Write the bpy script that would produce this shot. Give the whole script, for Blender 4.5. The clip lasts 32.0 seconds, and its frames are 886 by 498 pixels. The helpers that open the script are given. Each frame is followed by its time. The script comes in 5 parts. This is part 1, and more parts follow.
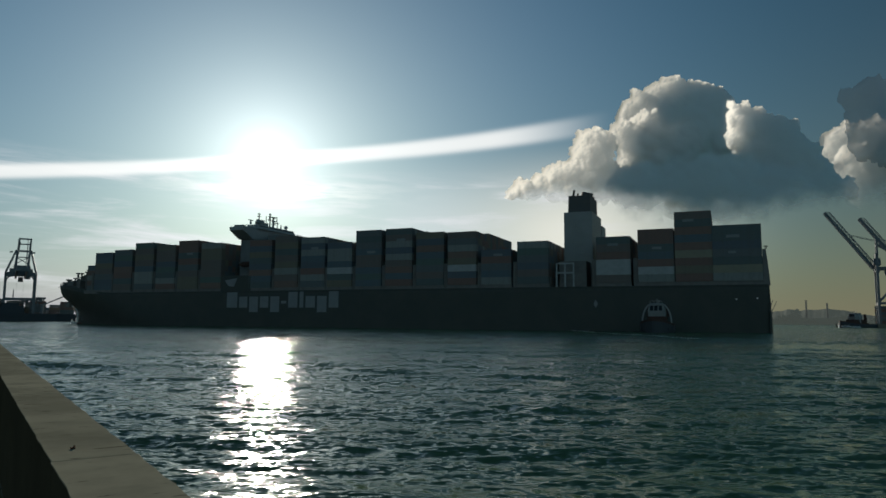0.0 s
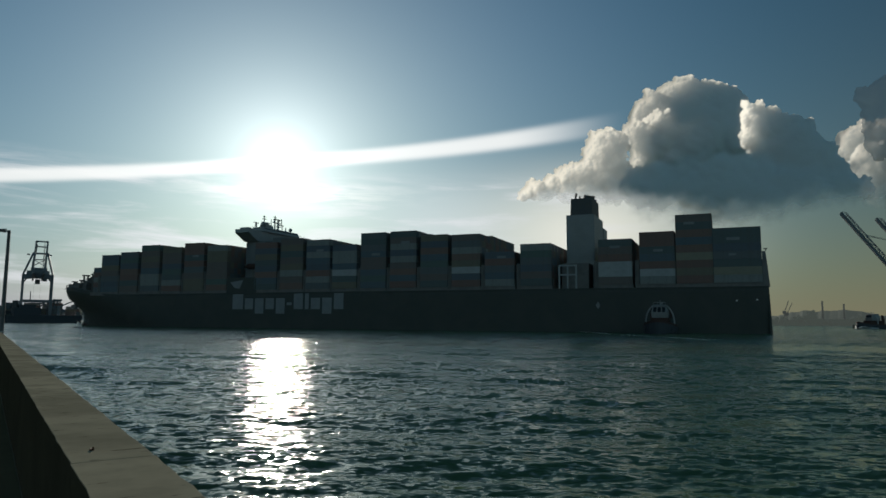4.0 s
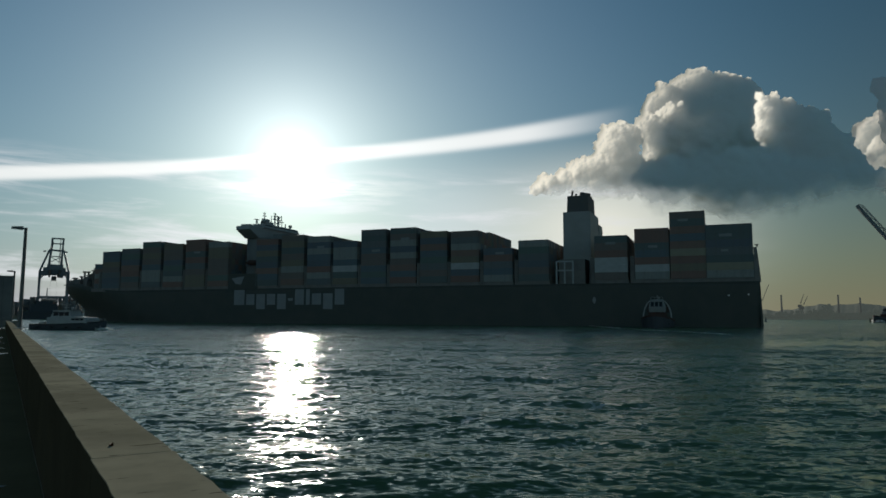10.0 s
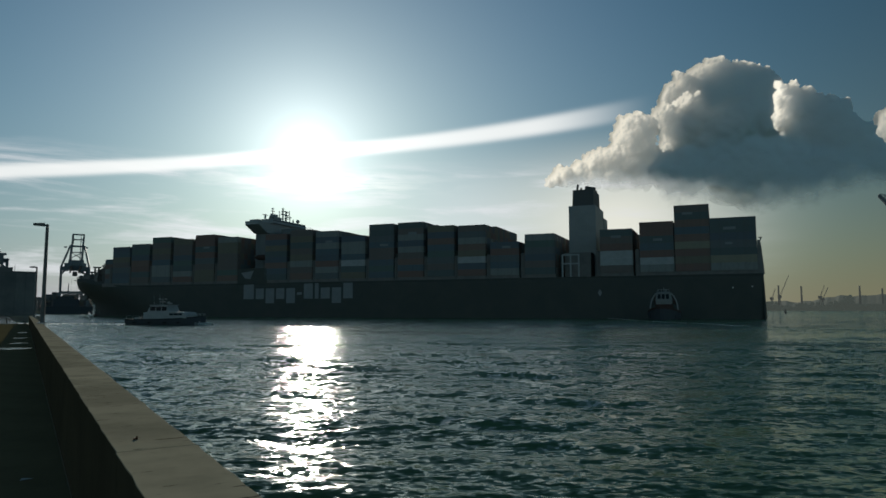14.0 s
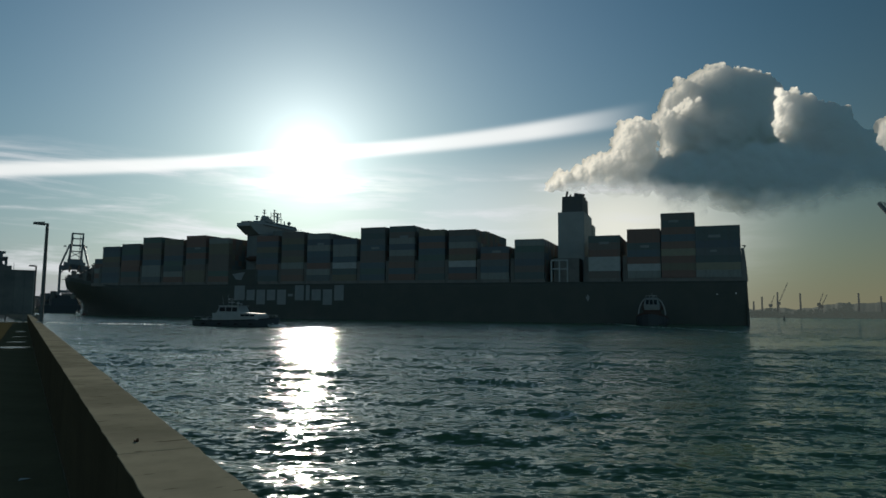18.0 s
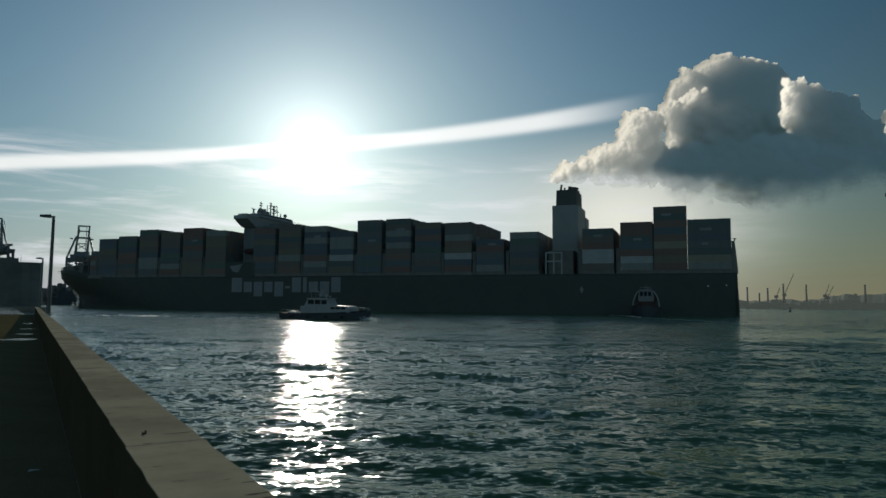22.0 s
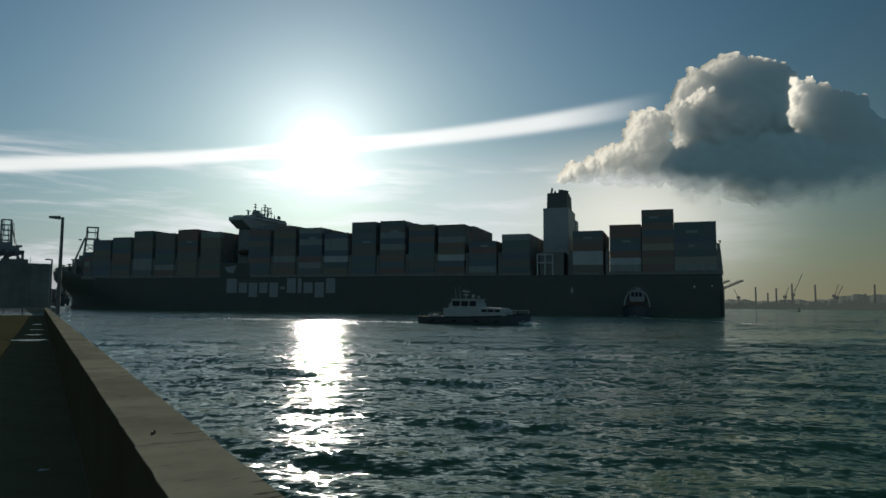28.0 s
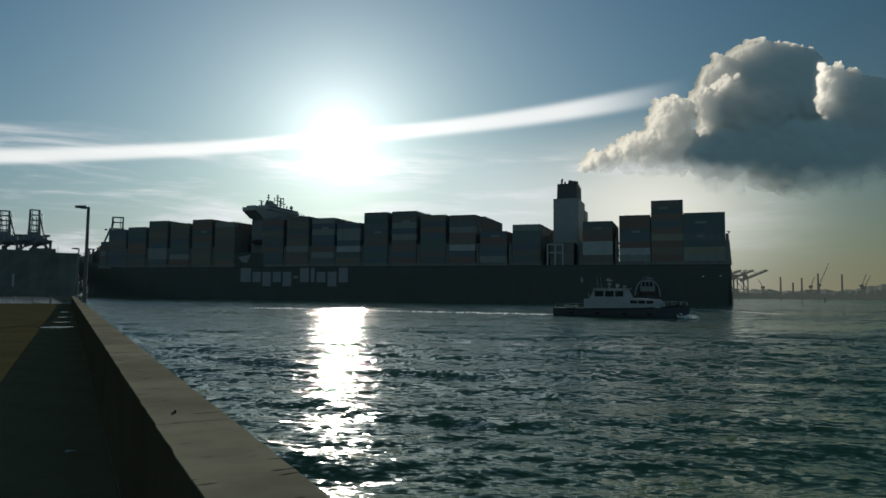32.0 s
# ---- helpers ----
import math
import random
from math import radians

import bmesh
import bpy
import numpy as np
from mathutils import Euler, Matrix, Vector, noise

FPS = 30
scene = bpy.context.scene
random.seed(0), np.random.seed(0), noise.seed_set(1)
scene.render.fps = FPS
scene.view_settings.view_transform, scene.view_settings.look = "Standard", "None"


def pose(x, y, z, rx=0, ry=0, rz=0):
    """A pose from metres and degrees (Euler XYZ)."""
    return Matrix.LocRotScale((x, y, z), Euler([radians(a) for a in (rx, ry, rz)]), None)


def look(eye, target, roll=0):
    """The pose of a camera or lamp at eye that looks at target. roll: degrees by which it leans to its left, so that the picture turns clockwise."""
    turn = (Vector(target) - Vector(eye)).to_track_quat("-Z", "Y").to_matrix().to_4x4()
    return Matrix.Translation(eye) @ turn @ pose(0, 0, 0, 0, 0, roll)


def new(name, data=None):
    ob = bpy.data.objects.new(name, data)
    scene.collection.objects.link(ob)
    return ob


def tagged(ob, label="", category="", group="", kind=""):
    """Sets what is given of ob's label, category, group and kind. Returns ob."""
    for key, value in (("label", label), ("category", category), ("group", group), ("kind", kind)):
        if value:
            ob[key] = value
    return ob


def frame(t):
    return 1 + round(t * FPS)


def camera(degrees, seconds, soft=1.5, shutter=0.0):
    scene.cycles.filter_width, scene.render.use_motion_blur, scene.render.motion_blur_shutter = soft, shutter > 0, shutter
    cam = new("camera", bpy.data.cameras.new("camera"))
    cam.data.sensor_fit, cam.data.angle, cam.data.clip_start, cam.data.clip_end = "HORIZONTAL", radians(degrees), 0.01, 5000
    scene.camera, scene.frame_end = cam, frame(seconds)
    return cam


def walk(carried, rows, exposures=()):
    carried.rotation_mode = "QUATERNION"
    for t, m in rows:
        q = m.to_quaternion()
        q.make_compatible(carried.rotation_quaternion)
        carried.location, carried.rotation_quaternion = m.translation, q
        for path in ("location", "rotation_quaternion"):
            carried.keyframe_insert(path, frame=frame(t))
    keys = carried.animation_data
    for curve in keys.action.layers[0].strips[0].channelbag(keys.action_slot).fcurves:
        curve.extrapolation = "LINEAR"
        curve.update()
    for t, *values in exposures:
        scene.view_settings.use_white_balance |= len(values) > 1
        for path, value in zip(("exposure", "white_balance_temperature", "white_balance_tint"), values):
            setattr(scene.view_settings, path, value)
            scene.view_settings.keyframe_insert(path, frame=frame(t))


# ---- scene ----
EYE = Vector((0.0, 0.0, 3.4))
cam = camera(67.2, 32.0, soft=1.6)


QUAY_TURN = 35.4
# how far the eye sways away from the quay's edge, and up
SWAY = [(0, 0.0, -0.015), (6, 0.020, -0.004), (12, 0.030, 0.0), (18, 0.060, 0.018), (24, 0.067, 0.028), (28, 0.068, 0.022), (30, 0.052, -0.006), (32, 0.043, -0.018)]


def aim(t, yaw, pitch, roll):
    """The camera near the eye: seconds, degrees to the left, upwards, and of lean."""
    times, back, up = zip(*SWAY)
    back, up = float(np.interp(t, times, back)), float(np.interp(t, times, up))
    eye = EYE + Vector((-back * math.cos(radians(QUAY_TURN)), -back * math.sin(radians(QUAY_TURN)), up))
    return Matrix.Translation(eye) @ pose(0, 0, 0, 90 + pitch, 0, yaw) @ pose(0, 0, 0, 0, 0, roll)


def spot(azimuth, elevation, distance):
    """A place seen from the eye: degrees to the right of north, degrees up, metres along the ground."""
    a = radians(azimuth)
    return Vector((distance * math.sin(a), distance * math.cos(a), EYE.z + distance * math.tan(radians(elevation))))


walk(cam, [(t, aim(t, a, b, c)) for t, a, b, c in [
    (0, 0.000, 6.122, 0.424), (0.5, 0.352, 5.830, 0.119), (1, 0.335, 5.759, 0.241), (1.5, 0.279, 5.796, 0.171),
    (2, 0.593, 6.008, -0.173), (2.5, 0.816, 5.789, 0.234), (3, 0.926, 5.922, 0.461), (3.5, 1.130, 6.084, 0.390),
    (5.5, 0.556, 6.669, 0.419), (6, 0.502, 6.762, 0.445), (6.5, 0.611, 6.756, 0.208), (7, 0.889, 6.792, 0.300),
    (7.5, 0.956, 6.680, 0.051), (8, 1.219, 6.411, 0.090), (8.5, 1.436, 6.179, 0.064), (9, 1.438, 6.119, -0.144),
    (9.5, 1.753, 5.966, 0.085), (10, 2.080, 5.797, 0.210), (10.5, 2.531, 5.837, 0.086), (11, 2.613, 5.835, 0.060),
    (11.5, 2.615, 5.589, 0.182), (12, 2.950, 5.236, 0.181), (12.5, 3.207, 4.885, 0.289), (13, 3.283, 4.873, 0.069),
    (13.5, 3.274, 5.047, -0.019), (14, 3.431, 5.209, -0.067), (14.5, 3.231, 5.269, 0.141), (16.5, 3.187, 5.383, 0.586),
    (17, 3.377, 5.375, 0.595), (17.5, 3.409, 5.474, 0.565), (18, 3.386, 5.475, 0.559), (18.5, 3.354, 5.389, 0.452),
    (19, 3.356, 5.229, 0.603), (19.5, 3.302, 5.127, 0.715), (20, 3.210, 5.187, 0.674), (20.5, 3.469, 5.113, 0.546),
    (21, 3.583, 4.867, 0.650), (21.5, 3.585, 4.718, 0.653), (22, 3.796, 4.766, 0.504), (22.5, 3.829, 4.903, 0.402),
    (23, 3.940, 4.899, 0.410), (23.5, 4.019, 4.831, 0.654), (24, 4.219, 4.831, 0.597), (24.5, 4.207, 5.000, 0.371),
    (25, 4.254, 4.901, 0.286), (25.5, 4.289, 4.792, 0.222), (27.5, 4.198, 5.037, 0.431), (28, 4.380, 4.807, 0.447),
    (28.5, 4.270, 4.481, 0.638), (29, 4.415, 4.277, 0.699), (29.5, 4.633, 4.233, 0.961), (30, 4.812, 4.144, 0.968),
    (30.5, 5.017, 4.041, 1.310), (31, 5.426, 3.798, 1.204), (31.5, 5.882, 3.814, 1.034), (32, 6.123, 3.887, 0.545),
]])

# ---- light ----
SUN_AZ, SUN_EL = -15.1, 13.2
sun_dir = spot(SUN_AZ, SUN_EL, 100) - EYE
sun_dir.normalize()
scene.view_settings.exposure = 0.0
sun = new("sun", bpy.data.lights.new("sun", "SUN"))
sun.data.energy, sun.data.angle, sun.data.color = 3.1, radians(0.6), (1.0, 0.93, 0.80)
sun.matrix_world = look((0, 0, 200), Vector((0, 0, 200)) - sun_dir)


class Tree:
    """Short writing for node trees."""

    def __init__(self, tree):
        self.t, self.n, self.l = tree, tree.nodes, tree.links

    def node(self, kind, **values):
        nd = self.n.new(kind)
        for k, v in values.items():
            if k in nd.inputs:
                nd.inputs[k].default_value = v
        return nd

    def put(self, value, socket):
        if isinstance(value, bpy.types.NodeSocket):
            self.l.new(value, socket)
        else:
            socket.default_value = value

    def math(self, op, a, b=0.0, c=0.0, clamp=False):
        nd = self.n.new("ShaderNodeMath")
        nd.operation, nd.use_clamp = op, clamp
        for value, socket in zip((a, b, c), nd.inputs):
            self.put(value, socket)
        return nd.outputs[0]

    def vmath(self, op, a, b=(0, 0, 0)):
        nd = self.n.new("ShaderNodeVectorMath")
        nd.operation = op
        self.put(a, nd.inputs[0])
        self.put(b, nd.inputs[1])
        return nd.outputs["Value"] if op in ("DOT_PRODUCT", "LENGTH") else nd.outputs[0]

    def ramp(self, x, lo, hi, a=0.0, b=1.0, smooth=True):
        nd = self.n.new("ShaderNodeMapRange")
        nd.interpolation_type = "SMOOTHSTEP" if smooth else "LINEAR"
        for value, socket in zip((x, lo, hi, a, b), nd.inputs):
            self.put(value, socket)
        return nd.outputs[0]

    def mix(self, fac, a, b, kind="MIX"):
        nd = self.n.new("ShaderNodeMix")
        nd.data_type, nd.blend_type = "RGBA", kind
        self.put(fac, nd.inputs[0])
        self.put(a, nd.inputs[6])
        self.put(b, nd.inputs[7])
        return nd.outputs[2]

    def noise(self, vec, scale, detail=4.0, rough=0.55, warp=0.0):
        nd = self.n.new("ShaderNodeTexNoise")
        self.put(vec, nd.inputs["Vector"])
        nd.inputs["Scale"].default_value, nd.inputs["Detail"].default_value = scale, detail
        nd.inputs["Roughness"].default_value, nd.inputs["Distortion"].default_value = rough, warp
        return nd.outputs["Fac"]

    def scaled(self, vec, sx, sy, sz):
        return self.vmath("MULTIPLY", vec, (sx, sy, sz))


def rgb(r, g, b):
    return (r, g, b, 1.0)


def make_world():
    world = bpy.data.worlds.new("sky")
    scene.world = world
    world.use_nodes = True
    T = Tree(world.node_tree)
    T.n.clear()
    d = T.vmath("NORMALIZE", T.n.new("ShaderNodeTexCoord").outputs["Generated"])
    sky = T.n.new("ShaderNodeTexSky")
    sky.sky_type, sky.sun_disc = "NISHITA", False
    sky.sun_elevation, sky.sun_rotation = radians(SUN_EL), radians(SUN_AZ)
    sky.air_density, sky.dust_density, sky.ozone_density = 1.3, 0.4, 3.0
    xyz = T.n.new("ShaderNodeSeparateXYZ")
    T.l.new(d, xyz.inputs[0])
    x, y, z = xyz.outputs
    az = T.math("MULTIPLY", T.math("ARCTAN2", x, y), 57.29578)
    el = T.math("MULTIPLY", T.math("ARCSINE", z), 57.29578)
    # bright haze round the low sun
    off = T.math("MULTIPLY", T.math("ARCCOSINE", T.math("MINIMUM", T.vmath("DOT_PRODUCT", d, tuple(sun_dir)), 0.99999)), 57.29578)
    core = T.math("POWER", 2.718, T.math("DIVIDE", off, -3.3))
    wide = T.math("POWER", 2.718, T.math("DIVIDE", off, -9.0))
    glow = T.math("ADD", T.math("MULTIPLY", core, 0.80), T.math("MULTIPLY", wide, 0.40))
    # thin sheets of high cloud low over the horizon
    flat = T.n.new("ShaderNodeCombineXYZ")
    T.l.new(T.math("MULTIPLY", az, 0.07), flat.inputs[0])
    T.l.new(T.math("MULTIPLY", el, 0.55), flat.inputs[1])
    wisps = T.ramp(T.noise(flat.outputs[0], 1.0, 6.0, 0.6, 0.4), 0.455, 0.72)
    wisps = T.math("MULTIPLY", wisps, T.math("MULTIPLY", T.ramp(el, 0.0, 4.0), T.ramp(el, 13.0, 10.5)))
    wisps = T.math("MULTIPLY", wisps, T.ramp(az, 26.0, 4.0))
    # a bright low bank under the sun
    bank = T.math("MULTIPLY", T.math("POWER", T.math("DIVIDE", T.math("SUBTRACT", el, 10.7), 0.75), 2.0), -1.0)
    bank = T.math("ADD", bank, T.math("MULTIPLY", T.math("POWER", T.math("DIVIDE", T.math("ADD", az, 14.0), 7.0), 2.0), -1.0))
    bank = T.math("MULTIPLY", T.math("POWER", 2.718, bank), T.ramp(T.noise(flat.outputs[0], 3.0, 5.0, 0.6, 0.5), 0.35, 0.6))
    # one long bright streak painted through the sun's place, standing for lens flare
    line = T.math("ADD", T.math("ADD", 13.19, T.math("MULTIPLY", T.math("MAXIMUM", T.math("ADD", az, 15.0), 0.0), 0.1150)),
                  T.math("MULTIPLY", T.math("MINIMUM", T.math("ADD", az, 15.0), 0.0), 0.1459))
    gap = T.math("ABSOLUTE", T.math("SUBTRACT", el, line))
    broad = T.math("ADD", 0.54, T.math("MULTIPLY", T.math("MAXIMUM", T.math("ADD", az, 15.0), 0.0), 0.010))
    streak = T.math("POWER", 2.718, T.math("MULTIPLY", T.math("POWER", T.math("DIVIDE", gap, broad), 4.0), -1.0))
    streak = T.math("MULTIPLY", streak, T.math("MULTIPLY", T.ramp(az, 15.0, 4.0), T.ramp(az, -75.0, -45.0)))
    # pale haze near the horizon, warmer away from the sun
    low = T.math("POWER", 2.718, T.math("DIVIDE", T.math("MAXIMUM", el, 0.0), T.ramp(az, -10.0, 25.0, -6.0, -8.5)))
    haze = T.mix(T.math("MULTIPLY", T.ramp(az, -25.0, 25.0), T.ramp(az, 95.0, 55.0)), rgb(0.352, 0.362, 0.462), rgb(0.200, 0.183, 0.120))
    col = T.mix(1.0, sky.outputs[0], rgb(0.0312, 0.047, 0.0525), "MULTIPLY")
    # bright hazy sky opposite the sun
    col = T.mix(1.0, col, T.mix(1.0, rgb(1, 1, 1), T.math("MULTIPLY", T.ramp(off, 12.0, 60.0, 1.0, 0.54), T.ramp(off, 58.0, 135.0, 1.0, 4.5)), "MULTIPLY"), "MULTIPLY")
    col = T.mix(1.0, col, T.mix(T.ramp(off, 75.0, 130.0), rgb(1, 1, 1), rgb(1.18, 1.0, 0.82)), "MULTIPLY")
    col = T.mix(1.0, col, T.mix(T.math("MULTIPLY", T.ramp(off, 15.0, 45.0), T.ramp(off, 90.0, 60.0)), rgb(1, 1, 1), rgb(0.77, 1.0, 1.0)), "MULTIPLY")
    # the unseen sky overhead is tinted less blue, for the water's reflections
    col = T.mix(1.0, col, T.mix(T.ramp(el, 24.0, 55.0), rgb(1, 1, 1), rgb(1.0, 0.90, 0.70)), "MULTIPLY")
    # the horizon opposite the sun is duller
    haze = T.mix(1.0, haze, T.mix(T.ramp(off, 60.0, 120.0), rgb(1, 1, 1), rgb(0.5, 0.5, 0.5)), "MULTIPLY")
    col = T.mix(T.math("MULTIPLY", low, 0.92), col, haze)
    # bright cream haze along the horizon under the clouds
    pale = T.math("POWER", 2.718, T.math("MULTIPLY", T.math("POWER", T.math("DIVIDE", T.math("ADD", az, 1.0), 7.0), 2.0), -1.0))
    col = T.mix(T.math("MULTIPLY", pale, T.math("MULTIPLY", T.ramp(el, 15.0, 7.0), 0.55)), col, rgb(0.66, 0.73, 0.77))
    band = T.math("POWER", 2.718, T.math("MULTIPLY", T.math("POWER", T.math("DIVIDE", T.math("SUBTRACT", az, 11.5), 8.5), 2.0), -1.0))
    band = T.math("MULTIPLY", band, T.math("MULTIPLY", T.math("MULTIPLY", T.ramp(el, 16.0, 7.0), T.ramp(el, 0.5, 7.0, 0.35, 1.0)), 0.85))
    col = T.mix(band, col, rgb(0.86, 0.85, 0.75))
    col = T.mix(T.math("MULTIPLY", wisps, 0.9), col, rgb(0.715, 0.735, 0.765))
    col = T.mix(T.math("MULTIPLY", bank, 0.7), col, rgb(0.98, 0.97, 0.92))
    col = T.mix(T.math("MULTIPLY", streak, 0.8), col, rgb(0.95, 0.96, 0.94))
    glowcol = T.mix(1.0, rgb(0.95, 0.98, 0.97), glow, "MULTIPLY")
    col = T.mix(1.0, col, glowcol, "ADD")
    bg = T.n.new("ShaderNodeBackground")
    T.l.new(col, bg.inputs[0])
    bg.inputs[1].default_value = 1.0
    out = T.n.new("ShaderNodeOutputWorld")
    T.l.new(bg.outputs[0], out.inputs[0])


make_world()

# ---- materials ----


def material(name, base, base2=None, rough=0.6, metal=0.0, scale=1.0, bump=0.15, fine=30.0, stain=0.35, spread=0.0, spec=None):
    """A surface of two colours mottled at two scales, with a little relief."""
    m = bpy.data.materials.new(name)
    m.use_nodes = True
    T = Tree(m.node_tree)
    p = T.n["Principled BSDF"]
    co = T.n.new("ShaderNodeTexCoord").outputs["Object"]
    base2 = base2 or tuple(c * 0.6 for c in base)
    big = T.noise(co, scale, 5.0, 0.6, 0.3)
    small = T.noise(co, scale * fine, 3.0, 0.6)
    f = T.math("ADD", T.math("MULTIPLY", T.ramp(big, 0.35, 0.7), 1.0 - stain), T.math("MULTIPLY", small, stain), clamp=True)
    col = T.mix(f, rgb(*base), rgb(*base2))
    if spread:
        info = T.n.new("ShaderNodeObjectInfo").outputs["Random"]
        col = T.mix(1.0, col, T.mix(info, rgb(1 - spread, 1 - spread, 1 - spread), rgb(1 + spread, 1 + spread, 1 + spread)), "MULTIPLY")
    T.l.new(col, p.inputs["Base Color"])
    p.inputs["Metallic"].default_value = metal
    p.inputs["Specular IOR Level"].default_value = spec if spec is not None else 0.12 if rough > 0.75 else 0.45
    T.l.new(T.ramp(small, 0.2, 0.8, max(rough - 0.12, 0.02), min(rough + 0.12, 1.0)), p.inputs["Roughness"])
    if bump:
        b = T.n.new("ShaderNodeBump")
        b.inputs["Strength"].default_value = bump
        b.inputs["Distance"].default_value = 0.02
        T.l.new(small, b.inputs["Height"])
        T.l.new(b.outputs[0], p.inputs["Normal"])
    return m


def container_paint(name, island):
    """Faded container colours, one to each box."""
    m = bpy.data.materials.new(name)
    m.use_nodes = True
    T = Tree(m.node_tree)
    p = T.n["Principled BSDF"]
    if island:
        rnd = T.n.new("ShaderNodeNewGeometry").outputs["Random Per Island"]
    else:
        rnd = T.n.new("ShaderNodeObjectInfo").outputs["Random"]
    r = T.n.new("ShaderNodeValToRGB")
    r.color_ramp.interpolation = "CONSTANT"
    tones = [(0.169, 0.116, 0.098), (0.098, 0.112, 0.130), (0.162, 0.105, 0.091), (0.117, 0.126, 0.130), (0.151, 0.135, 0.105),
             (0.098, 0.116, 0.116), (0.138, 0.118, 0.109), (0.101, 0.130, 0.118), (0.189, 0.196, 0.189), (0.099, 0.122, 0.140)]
    els = r.color_ramp.elements
    els[0].color = rgb(*tones[0])
    els[1].position, els[1].color = 0.1, rgb(*tones[1])
    for i in range(2, len(tones)):
        e = els.new(i / len(tones))
        e.color = rgb(*tones[i])
    T.l.new(rnd, r.inputs[0])
    co = T.n.new("ShaderNodeTexCoord").outputs["Object"]
    dirt = T.noise(T.scaled(co, 0.4, 0.4, 0.12), 2.0, 5.0, 0.65)
    col = T.mix(T.ramp(dirt, 0.45, 0.8, 0.0, 0.55), r.outputs[0], rgb(0.098, 0.091, 0.081))
    T.l.new(col, p.inputs["Base Color"])
    p.inputs["Roughness"].default_value = 0.7
    p.inputs["Specular IOR Level"].default_value = 0.15
    return m


def water_surface_material():
    m = bpy.data.materials.new("harbour_water")
    m.use_nodes = True
    T = Tree(m.node_tree)
    p = T.n["Principled BSDF"]
    co = T.n.new("ShaderNodeTexCoord").outputs["Object"]
    murk = T.noise(co, 0.02, 4.0, 0.6)
    T.l.new(T.mix(T.ramp(murk, 0.35, 0.7), rgb(0.060, 0.112, 0.058), rgb(0.074, 0.130, 0.068)), p.inputs["Base Color"])
    # ripples too fine to see blur the far water
    T.l.new(T.ramp(T.vmath("LENGTH", co), 10.0, 500.0, 0.07, 0.13), p.inputs["Roughness"])
    p.inputs["IOR"].default_value = 1.333
    # facets of wind ripples too small for the mesh, longer along their crests; farther off also the larger ones
    n = T.vmath("ADD", T.n.new("ShaderNodeNewGeometry").outputs["Normal"], (0.0, -0.075, 0.0))
    away = T.ramp(T.vmath("LENGTH", co), 35.0, 110.0, 0.30, 1.0)
    for scale, along, ax, ay, detail, always in ((0.012, 0.20, 0.02, 0.34, 3.0, False), (0.05, 0.22, 0.04, 0.36, 3.0, False), (0.2, 0.30, 0.09, 0.50, 3.0, False), (0.6, 0.40, 0.18, 0.72, 3.0, False),
                                                 (1.6, 0.45, 0.30, 0.84, 2.0, False), (3.6, 0.50, 0.40, 1.00, 2.0, True), (9.0, 0.50, 0.50, 1.20, 2.0, True)):
        nd = T.n.new("ShaderNodeTexNoise")
        T.l.new(T.scaled(co, along, 1.0, 1.0), nd.inputs["Vector"])
        nd.inputs["Scale"].default_value, nd.inputs["Detail"].default_value, nd.inputs["Distortion"].default_value = scale, detail, 0.35
        tilt = T.vmath("MULTIPLY", T.vmath("SUBTRACT", nd.outputs["Color"], (0.5, 0.5, 0.5)), (ax, ay, 0.0))
        if not always:
            weight = T.n.new("ShaderNodeCombineXYZ")
            T.l.new(away, weight.inputs[0])
            T.l.new(away, weight.inputs[1])
            tilt = T.vmath("MULTIPLY", tilt, weight.outputs[0])
        n = T.vmath("ADD", n, tilt)
    T.l.new(T.vmath("NORMALIZE", n), p.inputs["Normal"])
    return m


def hazed_material(name, base, glow):
    """Far shore: its own colour, with the bright haze before it painted in as emission."""
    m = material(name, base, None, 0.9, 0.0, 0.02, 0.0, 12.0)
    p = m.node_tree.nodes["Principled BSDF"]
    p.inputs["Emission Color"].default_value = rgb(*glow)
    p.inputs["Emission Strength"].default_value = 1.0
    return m


